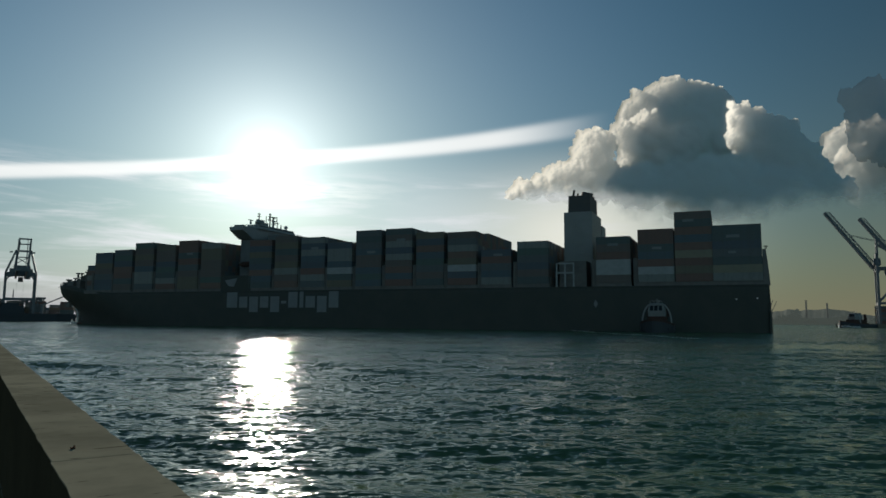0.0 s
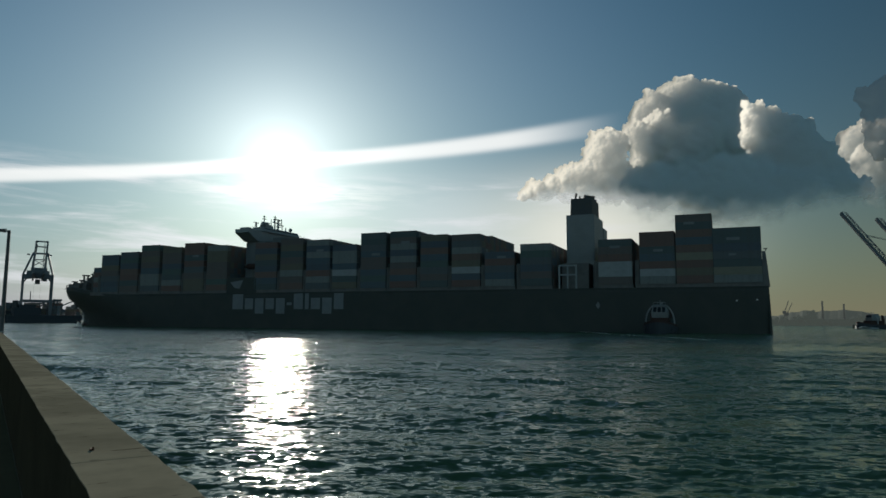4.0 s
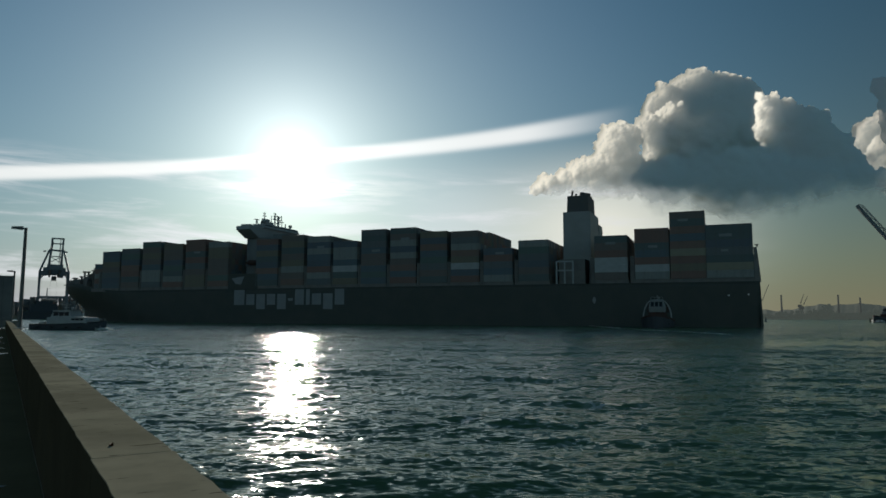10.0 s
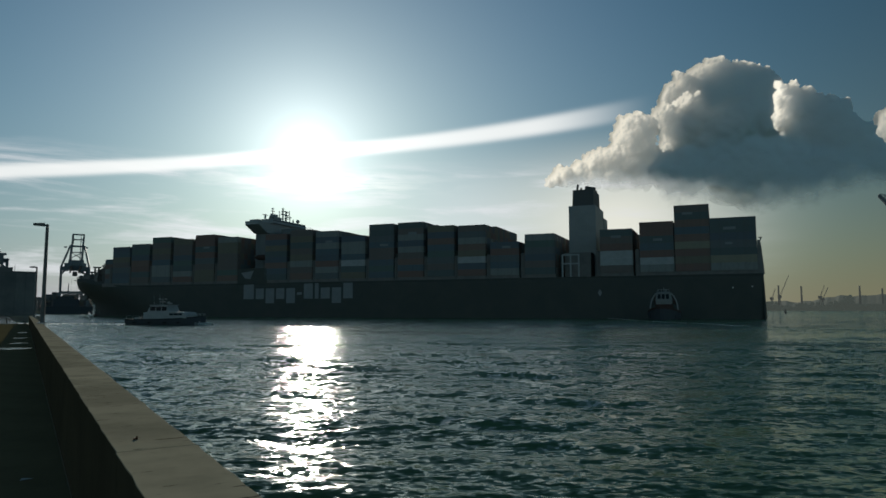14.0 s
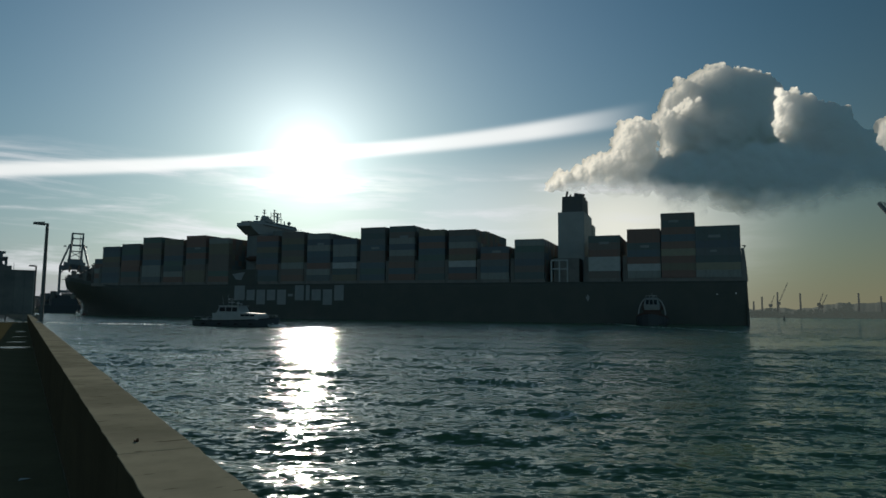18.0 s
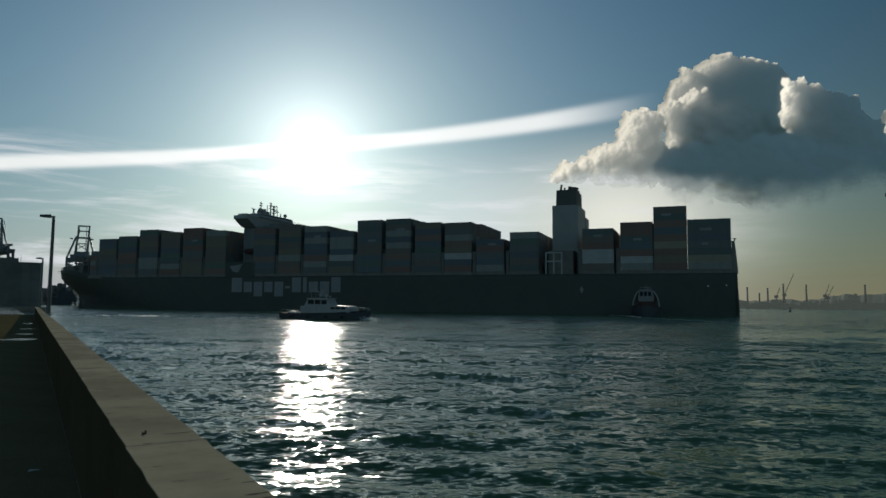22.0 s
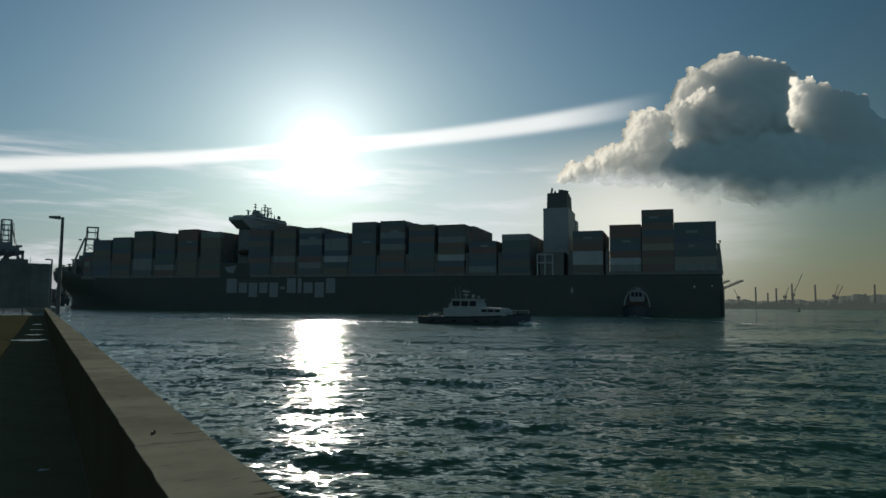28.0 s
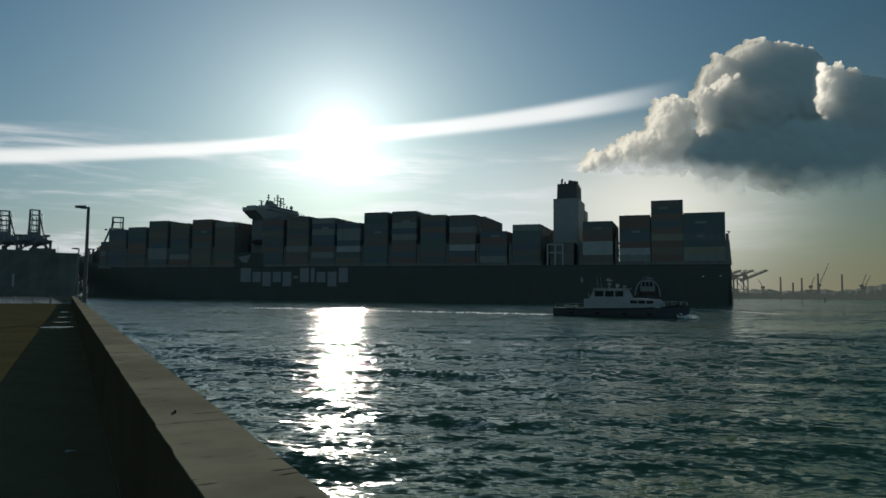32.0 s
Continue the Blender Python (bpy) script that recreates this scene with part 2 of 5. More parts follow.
def cloud_material(name, tint, base, clear=0.0):
    """Cloud: scatters light back, and passes sunlight by a painted sun shading; the base thins out into haze."""
    m = bpy.data.materials.new(name)
    m.use_nodes = True
    T = Tree(m.node_tree)
    T.n.clear()
    out = T.n.new("ShaderNodeOutputMaterial")
    co = T.n.new("ShaderNodeTexCoord").outputs["Object"]
    b = T.n.new("ShaderNodeBump")
    b.inputs["Strength"].default_value, b.inputs["Distance"].default_value = 0.3, 20.0
    T.l.new(T.noise(co, 0.012, 6.0, 0.6, 0.5), b.inputs["Height"])
    dif = T.n.new("ShaderNodeBsdfDiffuse")
    dif.inputs[0].default_value = rgb(*tint)
    T.l.new(b.outputs[0], dif.inputs["Normal"])
    tr = T.n.new("ShaderNodeBsdfTranslucent")
    tr.inputs[0].default_value = rgb(1.0, 0.97, 0.90)
    mx = T.n.new("ShaderNodeMixShader")
    # the painted sun shading decides how much sunlight each spot lets through
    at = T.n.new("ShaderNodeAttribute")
    at.attribute_name = "sun_dimming"
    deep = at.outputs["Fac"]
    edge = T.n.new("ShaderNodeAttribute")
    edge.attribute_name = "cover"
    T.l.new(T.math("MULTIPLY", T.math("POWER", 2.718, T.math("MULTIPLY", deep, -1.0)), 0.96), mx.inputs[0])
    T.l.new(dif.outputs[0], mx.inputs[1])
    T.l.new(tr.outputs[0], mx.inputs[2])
    z = T.n.new("ShaderNodeSeparateXYZ")
    T.l.new(T.vmath("NORMALIZE", co), z.inputs[0])
    height = T.math("MULTIPLY", T.math("ARCSINE", z.outputs[2]), 57.29578)
    bearing = T.math("MULTIPLY", T.math("ARCTAN2", z.outputs[0], z.outputs[1]), 57.29578)
    ragged = T.math("ADD", height, T.math("MULTIPLY", T.noise(co, 0.004, 7.0, 0.62), 4.6))
    ragged = T.math("ADD", ragged, T.math("MULTIPLY", T.math("SUBTRACT", T.math("MAXIMUM", T.math("MINIMUM", bearing, 24.0), 15.0), 15.0), 0.12))
    ragged = T.math("ADD", ragged, T.math("MULTIPLY", T.math("SUBTRACT", 13.0, T.math("MINIMUM", bearing, 13.0)), 0.05))
    ragged = T.math("ADD", ragged, T.ramp(bearing, 12.5, 17.0, -1.15, 0.0))
    ragged = T.math("SUBTRACT", ragged, T.math("MULTIPLY", T.math("SUBTRACT", T.math("MAXIMUM", T.math("MINIMUM", bearing, 30.0), 25.0), 25.0), 0.16))
    dense = T.math("MULTIPLY", T.ramp(ragged, base, base + 2.8), T.ramp(edge.outputs["Fac"], 0.0, 1.0, 0.0, 1.0 - clear, False))
    thin = T.n.new("ShaderNodeBsdfTransparent")
    fade = T.n.new("ShaderNodeMixShader")
    T.l.new(dense, fade.inputs[0])
    T.l.new(thin.outputs[0], fade.inputs[1])
    T.l.new(mx.outputs[0], fade.inputs[2])
    T.l.new(fade.outputs[0], out.inputs[0])
    return m


def foam_material():
    """Broken foam: scatters and passes sunlight."""
    m = material("white_foam", (0.9, 0.91, 0.91), (0.7, 0.74, 0.75), 0.8, 0, 2.0, 0.8)
    T = Tree(m.node_tree)
    tr = T.n.new("ShaderNodeBsdfTranslucent")
    tr.inputs[0].default_value = rgb(0.95, 0.96, 0.96)
    mx = T.n.new("ShaderNodeMixShader")
    mx.inputs[0].default_value = 0.65
    T.l.new(T.n["Principled BSDF"].outputs[0], mx.inputs[1])
    T.l.new(tr.outputs[0], mx.inputs[2])
    T.l.new(mx.outputs[0], T.n["Material Output"].inputs[0])
    return m


def coping_material():
    """Old concrete with dark pits and cross stains."""
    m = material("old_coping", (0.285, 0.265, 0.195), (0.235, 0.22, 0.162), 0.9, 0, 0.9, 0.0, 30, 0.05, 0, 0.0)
    T = Tree(m.node_tree)
    p = T.n["Principled BSDF"]
    was = p.inputs["Base Color"].links[0].from_socket
    co = T.n.new("ShaderNodeTexCoord").outputs["Object"]
    pits = T.ramp(T.noise(T.scaled(co, 5.0, 24.0, 3.0), 1.0, 3.0, 0.5), 0.645, 0.70)
    broad = T.ramp(T.noise(T.scaled(co, 1.5, 1.6, 1.0), 1.0, 5.0, 0.6), 0.35, 0.65, 0.78, 1.1)
    col = T.mix(1.0, was, broad, "MULTIPLY")
    T.l.new(T.mix(pits, col, rgb(0.06, 0.055, 0.04)), p.inputs["Base Color"])
    return m


CONCRETE = material("weathered_concrete", (0.26, 0.225, 0.17), (0.18, 0.157, 0.12), 0.85, 0, 1.3, 0.35, 14)
SANDY = material("sandy_ground", (0.088, 0.080, 0.044), (0.062, 0.058, 0.034), 0.95, 0, 0.5, 0.3, 25, 0.35, 0, 0.0)
STEEL = material("galvanised_steel", (0.30, 0.31, 0.31), (0.20, 0.21, 0.21), 0.45, 0.8, 3, 0.1)
HULL = material("dark_hull_paint", (0.056, 0.062, 0.057), (0.072, 0.072, 0.065), 0.7, 0, 0.12, 0.1, 20, 0.35, 0, 0.12)
# glossy and paler than the hull, to paint a sunlit edge on the stem
STEMGLINT = material("stem_glint_paint", (0.22, 0.23, 0.24), (0.17, 0.18, 0.18), 0.25, 0.3, 0.3, 0.05, 20)
# ground inside the parapet's shadow, its colour set for that shade
SHADESTRIP = material("shade_strip_concrete", (0.165, 0.132, 0.080), (0.122, 0.098, 0.060), 0.9, 0, 0.9, 0.4, 22, 0.35, 0, 0.0)
# white that stands for daylight seen through the stern
DAYLIGHTWHITE = material("daylight_white_paint", (0.8, 0.8, 0.78), (0.7, 0.7, 0.69), 0.4, 0, 0.5, 0.05)
BOOT = material("red_bottom_paint", (0.10, 0.028, 0.022), (0.07, 0.022, 0.02), 0.6, 0, 0.2, 0.1, 20)
DECKGREY = material("deck_steel", (0.17, 0.16, 0.15), (0.12, 0.115, 0.11), 0.75, 0, 0.3, 0.1, 20, 0.35, 0, 0.12)
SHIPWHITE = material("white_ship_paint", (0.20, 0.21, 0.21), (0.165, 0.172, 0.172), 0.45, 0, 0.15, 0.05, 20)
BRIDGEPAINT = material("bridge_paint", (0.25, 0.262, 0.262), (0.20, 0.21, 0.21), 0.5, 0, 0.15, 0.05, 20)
LETTERING = material("pale_hull_marking", (0.17, 0.185, 0.19), (0.14, 0.15, 0.16), 0.5, 0, 0.3, 0.05, 20)
BLACKTOP = material("funnel_black", (0.05, 0.05, 0.052), (0.065, 0.06, 0.055), 0.6, 0, 0.4, 0.05)
GLASS = material("dark_window_glass", (0.012, 0.016, 0.02), (0.02, 0.024, 0.028), 0.12, 0, 1, 0.0, 30, 0.35, 0, 0.1)
COPING = coping_material()
PUDDLE = material("puddle_water", (0.02, 0.02, 0.018), None, 0.14, 0, 1, 0.0)
RUST = material("rusty_iron", (0.09, 0.04, 0.02), (0.05, 0.025, 0.015), 0.8, 0.4, 20, 0.2)
DARKSTEEL = material("weathered_steel", (0.10, 0.105, 0.105), (0.07, 0.07, 0.068), 0.6, 0.3, 3, 0.1)
# white paint darkened: the containers' shade is put into its colour
SHADEDWHITE = material("shaded_white_paint", (0.17, 0.18, 0.185), (0.13, 0.14, 0.145), 0.7, 0, 0.15, 0.05, 20, 0.35, 0, 0.12)
# concrete darkened in its colour for the parapet's shaded side
SHADECONCRETE = material("shade_dark_concrete", (0.078, 0.065, 0.042), (0.058, 0.048, 0.032), 0.9, 0, 1.0, 0.4, 14, 0.35, 0, 0.0)
BOX = container_paint("container_paint", False)
BOXES = container_paint("container_paint_joined", True)
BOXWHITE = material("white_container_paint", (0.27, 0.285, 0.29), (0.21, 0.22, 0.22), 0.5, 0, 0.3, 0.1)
BOXYELLOW = material("tan_container_paint", (0.19, 0.175, 0.125), (0.16, 0.148, 0.11), 0.55, 0, 0.3, 0.1)
CRANEPAINT = material("crane_paint", (0.12, 0.14, 0.155), (0.09, 0.1, 0.11), 0.55, 0, 0.1, 0.05)
BOATWHITE = material("boat_white", (0.26, 0.272, 0.272), (0.21, 0.22, 0.22), 0.6, 0, 0.5, 0.05)
BOATDARK = material("boat_dark_hull", (0.045, 0.052, 0.062), (0.055, 0.058, 0.062), 0.7, 0, 0.5, 0.05, 30, 0.35, 0, 0.12)
TUGRED = material("tug_bulwark", (0.065, 0.038, 0.032), (0.05, 0.033, 0.028), 0.8, 0, 0.5, 0.05)
RUBBER = material("black_rubber", (0.02, 0.02, 0.02), None, 0.85, 0, 2, 0.2)
WETGROUND = material("wet_concrete", (0.12, 0.115, 0.10), None, 0.16, 0, 0.4, 0.0)
TUGPAINT = material("tug_house_paint", (0.22, 0.23, 0.23), (0.17, 0.18, 0.18), 0.6, 0, 0.5, 0.05)
BUILDING = material("grey_cladding", (0.13, 0.127, 0.12), (0.085, 0.087, 0.087), 0.7, 0, 0.22, 0.05, 18, 0.3, 0.12, 0.12)
FOAM = foam_material()
FAR = hazed_material("far_shore", (0.05, 0.06, 0.045), (0.050, 0.058, 0.052))
FARSTEEL = hazed_material("far_steel", (0.07, 0.07, 0.07), (0.036, 0.040, 0.036))
WATER = water_surface_material()
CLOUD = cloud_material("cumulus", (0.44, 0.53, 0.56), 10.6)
# thinner cloud, its shade painted in as a darker tint
SHADETHINCLOUD = cloud_material("shaded_thin_cloud", (0.22, 0.31, 0.36), 10.8, 0.3)

# ---- building helpers ----


class Shape:
    """Vertices and faces of one mesh."""

    def __init__(self):
        self.v, self.f = [], []

    def box(self, x0, y0, z0, x1, y1, z1, m=None):
        k = len(self.v)
        c = [(x, y, z) for z in (z0, z1) for y in (y0, y1) for x in (x0, x1)]
        self.v += [tuple(m @ Vector(p)) for p in c] if m else c
        self.f += [tuple(k + i for i in q) for q in ((0, 2, 3, 1), (4, 5, 7, 6), (0, 1, 5, 4), (2, 6, 7, 3), (0, 4, 6, 2), (1, 3, 7, 5))]
        return self

    def beam(self, a, b, w, h=None):
        """A square bar from a to b."""
        a, b = Vector(a), Vector(b)
        h = h or w
        q = (b - a).to_track_quat("X", "Z").to_matrix().to_4x4()
        return self.box(0, -w / 2, -h / 2, (b - a).length, w / 2, h / 2, Matrix.Translation(a) @ q)

    def rod(self, a, b, r, r2=None, n=8):
        a, b = Vector(a), Vector(b)
        r2 = r if r2 is None else r2
        q = (b - a).to_track_quat("Z", "Y").to_matrix()
        k = len(self.v)
        for p, rr in ((a, r), (b, r2)):
            self.v += [tuple(p + q @ Vector((rr * math.cos(t), rr * math.sin(t), 0))) for t in (2 * math.pi * i / n for i in range(n))]
        self.f += [(k + i, k + (i + 1) % n, k + n + (i + 1) % n, k + n + i) for i in range(n)]
        self.f += [tuple(k + i for i in reversed(range(n))), tuple(k + n + i for i in range(n))]
        return self

    def loft(self, rings, close=True, caps=True):
        k, n = len(self.v), len(rings[0])
        for r in rings:
            self.v += [tuple(p) for p in r]
        for j in range(len(rings) - 1):
            for i in range(n if close else n - 1):
                a, b = k + j * n + i, k + j * n + (i + 1) % n
                self.f.append((a, b, b + n, a + n))
        if caps and close:
            self.f += [tuple(k + i for i in reversed(range(n))), tuple(k + (len(rings) - 1) * n + i for i in range(n))]
        return self

    def prism(self, outline, y0, y1):
        """An outline in x and z, drawn out from y0 to y1."""
        return self.loft([[(x, y0, z) for x, z in outline], [(x, y1, z) for x, z in outline]])

    def ball(self, c, r, n=10, squash=1.0):
        rings = []
        for j in range(n // 2 + 1):
            t = math.pi * j / (n // 2)
            rr, z = max(r * math.sin(t), r * 0.01), -r * math.cos(t) * squash
            rings.append([(c[0] + rr * math.cos(2 * math.pi * i / n), c[1] + rr * math.sin(2 * math.pi * i / n), c[2] + z) for i in range(n)])
        return self.loft(rings)

    def flake(self, c, r, rnd):
        """A thin torn scrap of foam or spray."""
        a = Vector((rnd.gauss(0, 1), rnd.gauss(0, 1), rnd.gauss(0, 0.6))).normalized()
        b = a.cross(Vector((rnd.gauss(0, 1), rnd.gauss(0, 1), rnd.gauss(0, 1)))).normalized()
        k = len(self.v)
        for i in range(5):
            q = r * rnd.uniform(0.5, 1.2)
            t = 2 * math.pi * i / 5
            self.v.append(tuple(Vector(c) + a * (q * 1.6 * math.cos(t)) + b * (q * math.sin(t))))
        self.f.append(tuple(k + i for i in range(5)))
        return self

    def mesh(self, name, mat):
        me = bpy.data.meshes.new(name)
        me.from_pydata(self.v, [], self.f)
        bm = bmesh.new()
        bm.from_mesh(me)
        bmesh.ops.recalc_face_normals(bm, faces=bm.faces)
        bm.to_mesh(me)
        bm.free()
        me.materials.append(mat)
        return me


def part(name, shape, mat, parent=None, label="", smooth=False):
    ob = new(name, shape.mesh(name, mat))
    if smooth:
        ob.data.shade_smooth()
    if parent:
        ob.parent = parent
    return tagged(ob, label)


def thing(name, label, category, m=None, group="", kind=""):
    """An empty at a thing's base, which carries its parts."""
    ob = new(name)
    ob.empty_display_size = 0.2
    if m:
        ob.matrix_world = m
    return tagged(ob, label, category, group, kind)


# ---- water ----


def build_water():
    radii = np.concatenate([[0.02, 0.9, 1.7], 2.5 * 1.0046 ** np.arange(740), 75.0 * 1.0122 ** np.arange(346)])
    angles = np.radians(np.concatenate([np.arange(-54, 50, 0.26), np.arange(50, 306, 4.0)]))
    r, a = np.meshgrid(radii, angles, indexing="ij")
    x, y = r * np.sin(a), r * np.cos(a)
    z, dx, dy = np.zeros_like(x), np.zeros_like(x), np.zeros_like(x)
    rng = np.random.default_rng(5)
    cell = r * np.where(r < 75, 0.0046, 0.0122) * 2.8
    # gusts make some patches rougher than others
    gust = 1.0 + 0.35 * np.sin(x * 0.11 + 1.3 * np.sin(y * 0.05)) * np.sin(y * 0.083 + 1.1 * np.sin(x * 0.06))
    for i in range(52):
        length = 0.42 * 1.06 ** i
        short = length < 1.6
        heading = math.radians(rng.normal(188, 26 if short else 13))
        k = 2 * math.pi / length
        sx, sy = math.sin(heading), math.cos(heading)
        amp = (0.0036 * gust if short else 0.0043) * length * (1.0 if length < 5 else 0.7)
        phase = k * (x * sx + y * sy) + rng.uniform(0, 6.28)
        phase = phase + 1.3 * np.sin(x * 0.9 / length * 0.35 + i) + 0.9 * np.sin(y * 0.5 / length * 0.35 + 2.3 * i)
        seen = amp * np.clip(length / cell - 0.6, 0, 1)
        z += seen * np.sin(phase)
        # crests draw together
        dx += 0.8 * sx * seen * np.cos(phase)
        dy += 0.8 * sy * seen * np.cos(phase)
    x, y = x + dx, y + dy
    n, m = x.shape
    verts = np.stack([x, y, z], -1).reshape(-1, 3)
    i, j = np.meshgrid(np.arange(n - 1), np.arange(m), indexing="ij")
    j2 = (j + 1) % m
    faces = np.stack([i * m + j, i * m + j2, (i + 1) * m + j2, (i + 1) * m + j], -1).reshape(-1, 4)
    me = bpy.data.meshes.new("harbour_water")
    me.from_pydata(verts.tolist(), [], faces.tolist())
    me.shade_smooth()
    me.materials.append(WATER)
    return tagged(new("water", me), "rippled dark green harbour water glittering in low sun", "water", kind="structure")


water = build_water()

# ---- quay ----
QUAY = pose(0, 0, 0, 0, 0, QUAY_TURN)
GROUND_Z, WALL_TOP, WALL_IN, WALL_OUT, QUAY_END = 1.8, 2.71, 0.373, 0.753, 96.0
# the added strip ends where the parapet's shadow ends
SHADE_EDGE = -0.95


def build_quay():
    ground = part("ground", Shape().box(-60, -80, -3, SHADE_EDGE - 0.004, QUAY_END, GROUND_Z - 0.015), SANDY)
    ground.matrix_world = QUAY
    tagged(ground, "sandy olive verge along the quay path", "ground", kind="structure")
    path = thing("pavement", "concrete strip added where the parapet's shadow falls, toned for shade", "pavement", QUAY, kind="structure")
    y, step = -78.0, 2.4
    slab = Shape().box(SHADE_EDGE, 0, -0.4, WALL_IN - 0.004, step - 0.010, 0).mesh("slab", SHADESTRIP)
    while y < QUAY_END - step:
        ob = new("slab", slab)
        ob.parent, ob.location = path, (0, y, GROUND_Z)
        y += step
    part("path_bed", Shape().box(SHADE_EDGE, -80, -3, WALL_IN - 0.004, QUAY_END, GROUND_Z - 0.02), SHADECONCRETE, path)
    base = part("quay_wall", Shape().box(WALL_IN, -80, -3, WALL_OUT - 0.02, QUAY_END, GROUND_Z), CONCRETE)
    base.matrix_world = QUAY
    tagged(base, "weathered concrete quay face rising from the water", "quay", kind="structure")
    wall = thing("parapet", "weathered concrete parapet wall along the quay edge", "wall", QUAY, kind="structure")
    rnd = random.Random(3)
    y, step = -78.8, 3.3
    while y < QUAY_END:
        y1 = min(y + step - 0.012, QUAY_END)
        part("wall_block", Shape().box(WALL_IN + 0.004, y, GROUND_Z - 0.2, WALL_OUT - 0.006, y1, WALL_TOP - 0.006), SHADECONCRETE, wall, "wall face with its shade painted in dark")
        n = 18
        rings = []
        for i in range(n + 1):
            yy = y + (y1 - y) * i / n
            e = [rnd.uniform(-0.004, 0.004), rnd.uniform(-0.009, 0.004), rnd.uniform(-0.0015, 0.0015)]
            zt = WALL_TOP + e[2] / 2
            rings.append([(WALL_IN + e[0], yy, WALL_TOP - 0.006), (WALL_OUT + e[1], yy, WALL_TOP - 0.006), (WALL_OUT + e[1], yy, WALL_TOP - 0.004),
                          (WALL_OUT - 0.006 + e[1], yy, zt), (WALL_IN + e[0], yy, zt)])
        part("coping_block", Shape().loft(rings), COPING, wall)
        y += step
    return wall


def build_lamp(distance, lateral, top):
    lamp = thing("street_lamp", "tall grey steel lamp post with a flat lantern", "street lamp",
                 QUAY @ pose(lateral, distance, WALL_TOP - 0.3), "lamp posts along the quay")
    h = top - WALL_TOP + 0.3
    part("pole", Shape().rod((0, 0, 0), (0, 0, h), 0.11, 0.075, 10), DARKSTEEL, lamp)
    part("base_plate", Shape().box(-0.24, -0.24, 0.28, 0.24, 0.24, 0.34), STEEL, lamp)
    part("arm", Shape().beam((0, 0, h - 0.06), (-0.2, 0, h - 0.04), 0.08), DARKSTEEL, lamp)
    part("lantern", Shape().loft([[(-0.12, -0.15, h - 0.12), (-0.12, 0.15, h - 0.12), (-0.12, 0.15, h + 0.06), (-0.12, -0.15, h + 0.06)],
                                  [(-0.66, -0.11, h - 0.09), (-0.66, 0.11, h - 0.09), (-0.66, 0.11, h + 0.02), (-0.66, -0.11, h + 0.02)]]), DARKSTEEL, lamp)
    return lamp


def build_fence():
    fence = thing("fence", "steel post and rail fence across the quay's end", "fence", QUAY @ pose(0, QUAY_END - 1.2, GROUND_Z))
    for i in range(18):
        part("post", Shape().box(-0.08 - 1.85 * i, -0.08, 0, 0.08 - 1.85 * i, 0.08, 1.12), DARKSTEEL, fence)
    for z in (0.50, 1.02):
        part("rail", Shape().box(-31.6, -0.03, z, 0.1, 0.03, z + 0.07), DARKSTEEL, fence)


def build_puddle(along, lateral, length, width, seed):
    """A shallow sheet of rain water lying on the pavement."""
    rnd = random.Random(seed)
    n = 22
    edge = []
    for i in range(n):
        t = 2 * math.pi * i / n
        k = 1 + rnd.uniform(-0.22, 0.22)
        edge.append((lateral + length / 2 * k * math.cos(t), along + width / 2 * k * math.sin(t)))
    s = Shape().loft([[(x, y, GROUND_Z - 0.01) for x, y in edge], [(x, y, GROUND_Z + 0.004) for x, y in edge]])
    o = part("puddle", s, PUDDLE)
    o.matrix_world = QUAY
    tagged(o, "shallow rain puddle shining on the quay pavement", "puddle", "puddles on the quay")


build_quay()
for k, (along, lateral, length, width) in enumerate(((33.6, -0.45, 1.3, 1.5), (38.9, -0.25, 0.8, 1.0), (46.0, -0.2, 0.7, 1.0), (57.1, -0.15, 0.6, 2.2))):
    build_puddle(along, lateral, length, width, k)
bolt = thing("mooring_bolt", "rusty iron bolt stub set in the parapet top", "bolt", QUAY @ pose(0.498, 4.0, WALL_TOP))
part("shank", Shape().rod((0, 0, -0.01), (0.007, 0.003, 0.016), 0.005, 0.005, 8), RUST, bolt)
part("nut", Shape().rod((0, 0, 0.0), (0, 0, 0.009), 0.012, 0.012, 6), RUST, bolt)
scrap = part("paper_scrap", Shape().loft([[(-0.05, -0.02, 0.004), (0.04, -0.03, 0.012), (0.06, 0.02, 0.004), (-0.03, 0.03, 0.016)],
                                          [(-0.05, -0.02, 0.006), (0.04, -0.03, 0.014), (0.06, 0.02, 0.006), (-0.03, 0.03, 0.018)]]), BOXWHITE)
scrap.matrix_world = QUAY @ pose(0.04, 7.62, GROUND_Z)
tagged(scrap, "crumpled pale paper scrap on the pavement", "litter")
build_lamp(42.0, 0.77, 8.07)
build_lamp(82.0, 0.80, 7.95)
build_fence()

# ---- container ship ----
HALF = 24.1
BASE_Z = 17.6
# forward edge, tiers, top height
BAYS = [(320.4, 5, 30.6), (314.0, 7, 36.9), (299.8, 7, 37.9), (285.6, 8, 40.9), (271.4, 8, 39.2), (257.3, 8, 40.9), (243.1, 8, 39.2),
        (214.6, 8, 39.4), (200.4, 8, 40.7), (186.3, 8, 39.6), (172.6, 7, 36.8), (158.4, 9, 41.4), (144.1, 9, 41.5), (129.9, 8, 39.3),
        (115.9, 8, 38.9), (101.6, 5, 31.2), (86.9, 6, 33.9), (56.8, 6, 34.4), (41.9, 7, 36.5), (29.3, 9, 42.2), (17.0, 7, 36.8)]
SHORT = {320.4: 6.06, 17.0: 15.4}
RAISED = {144.1: 0.4, 115.9: 0.9}
PALE = {(56.8, 1), (56.8, 2), (115.9, 2), (172.6, 2), (41.9, 1)}
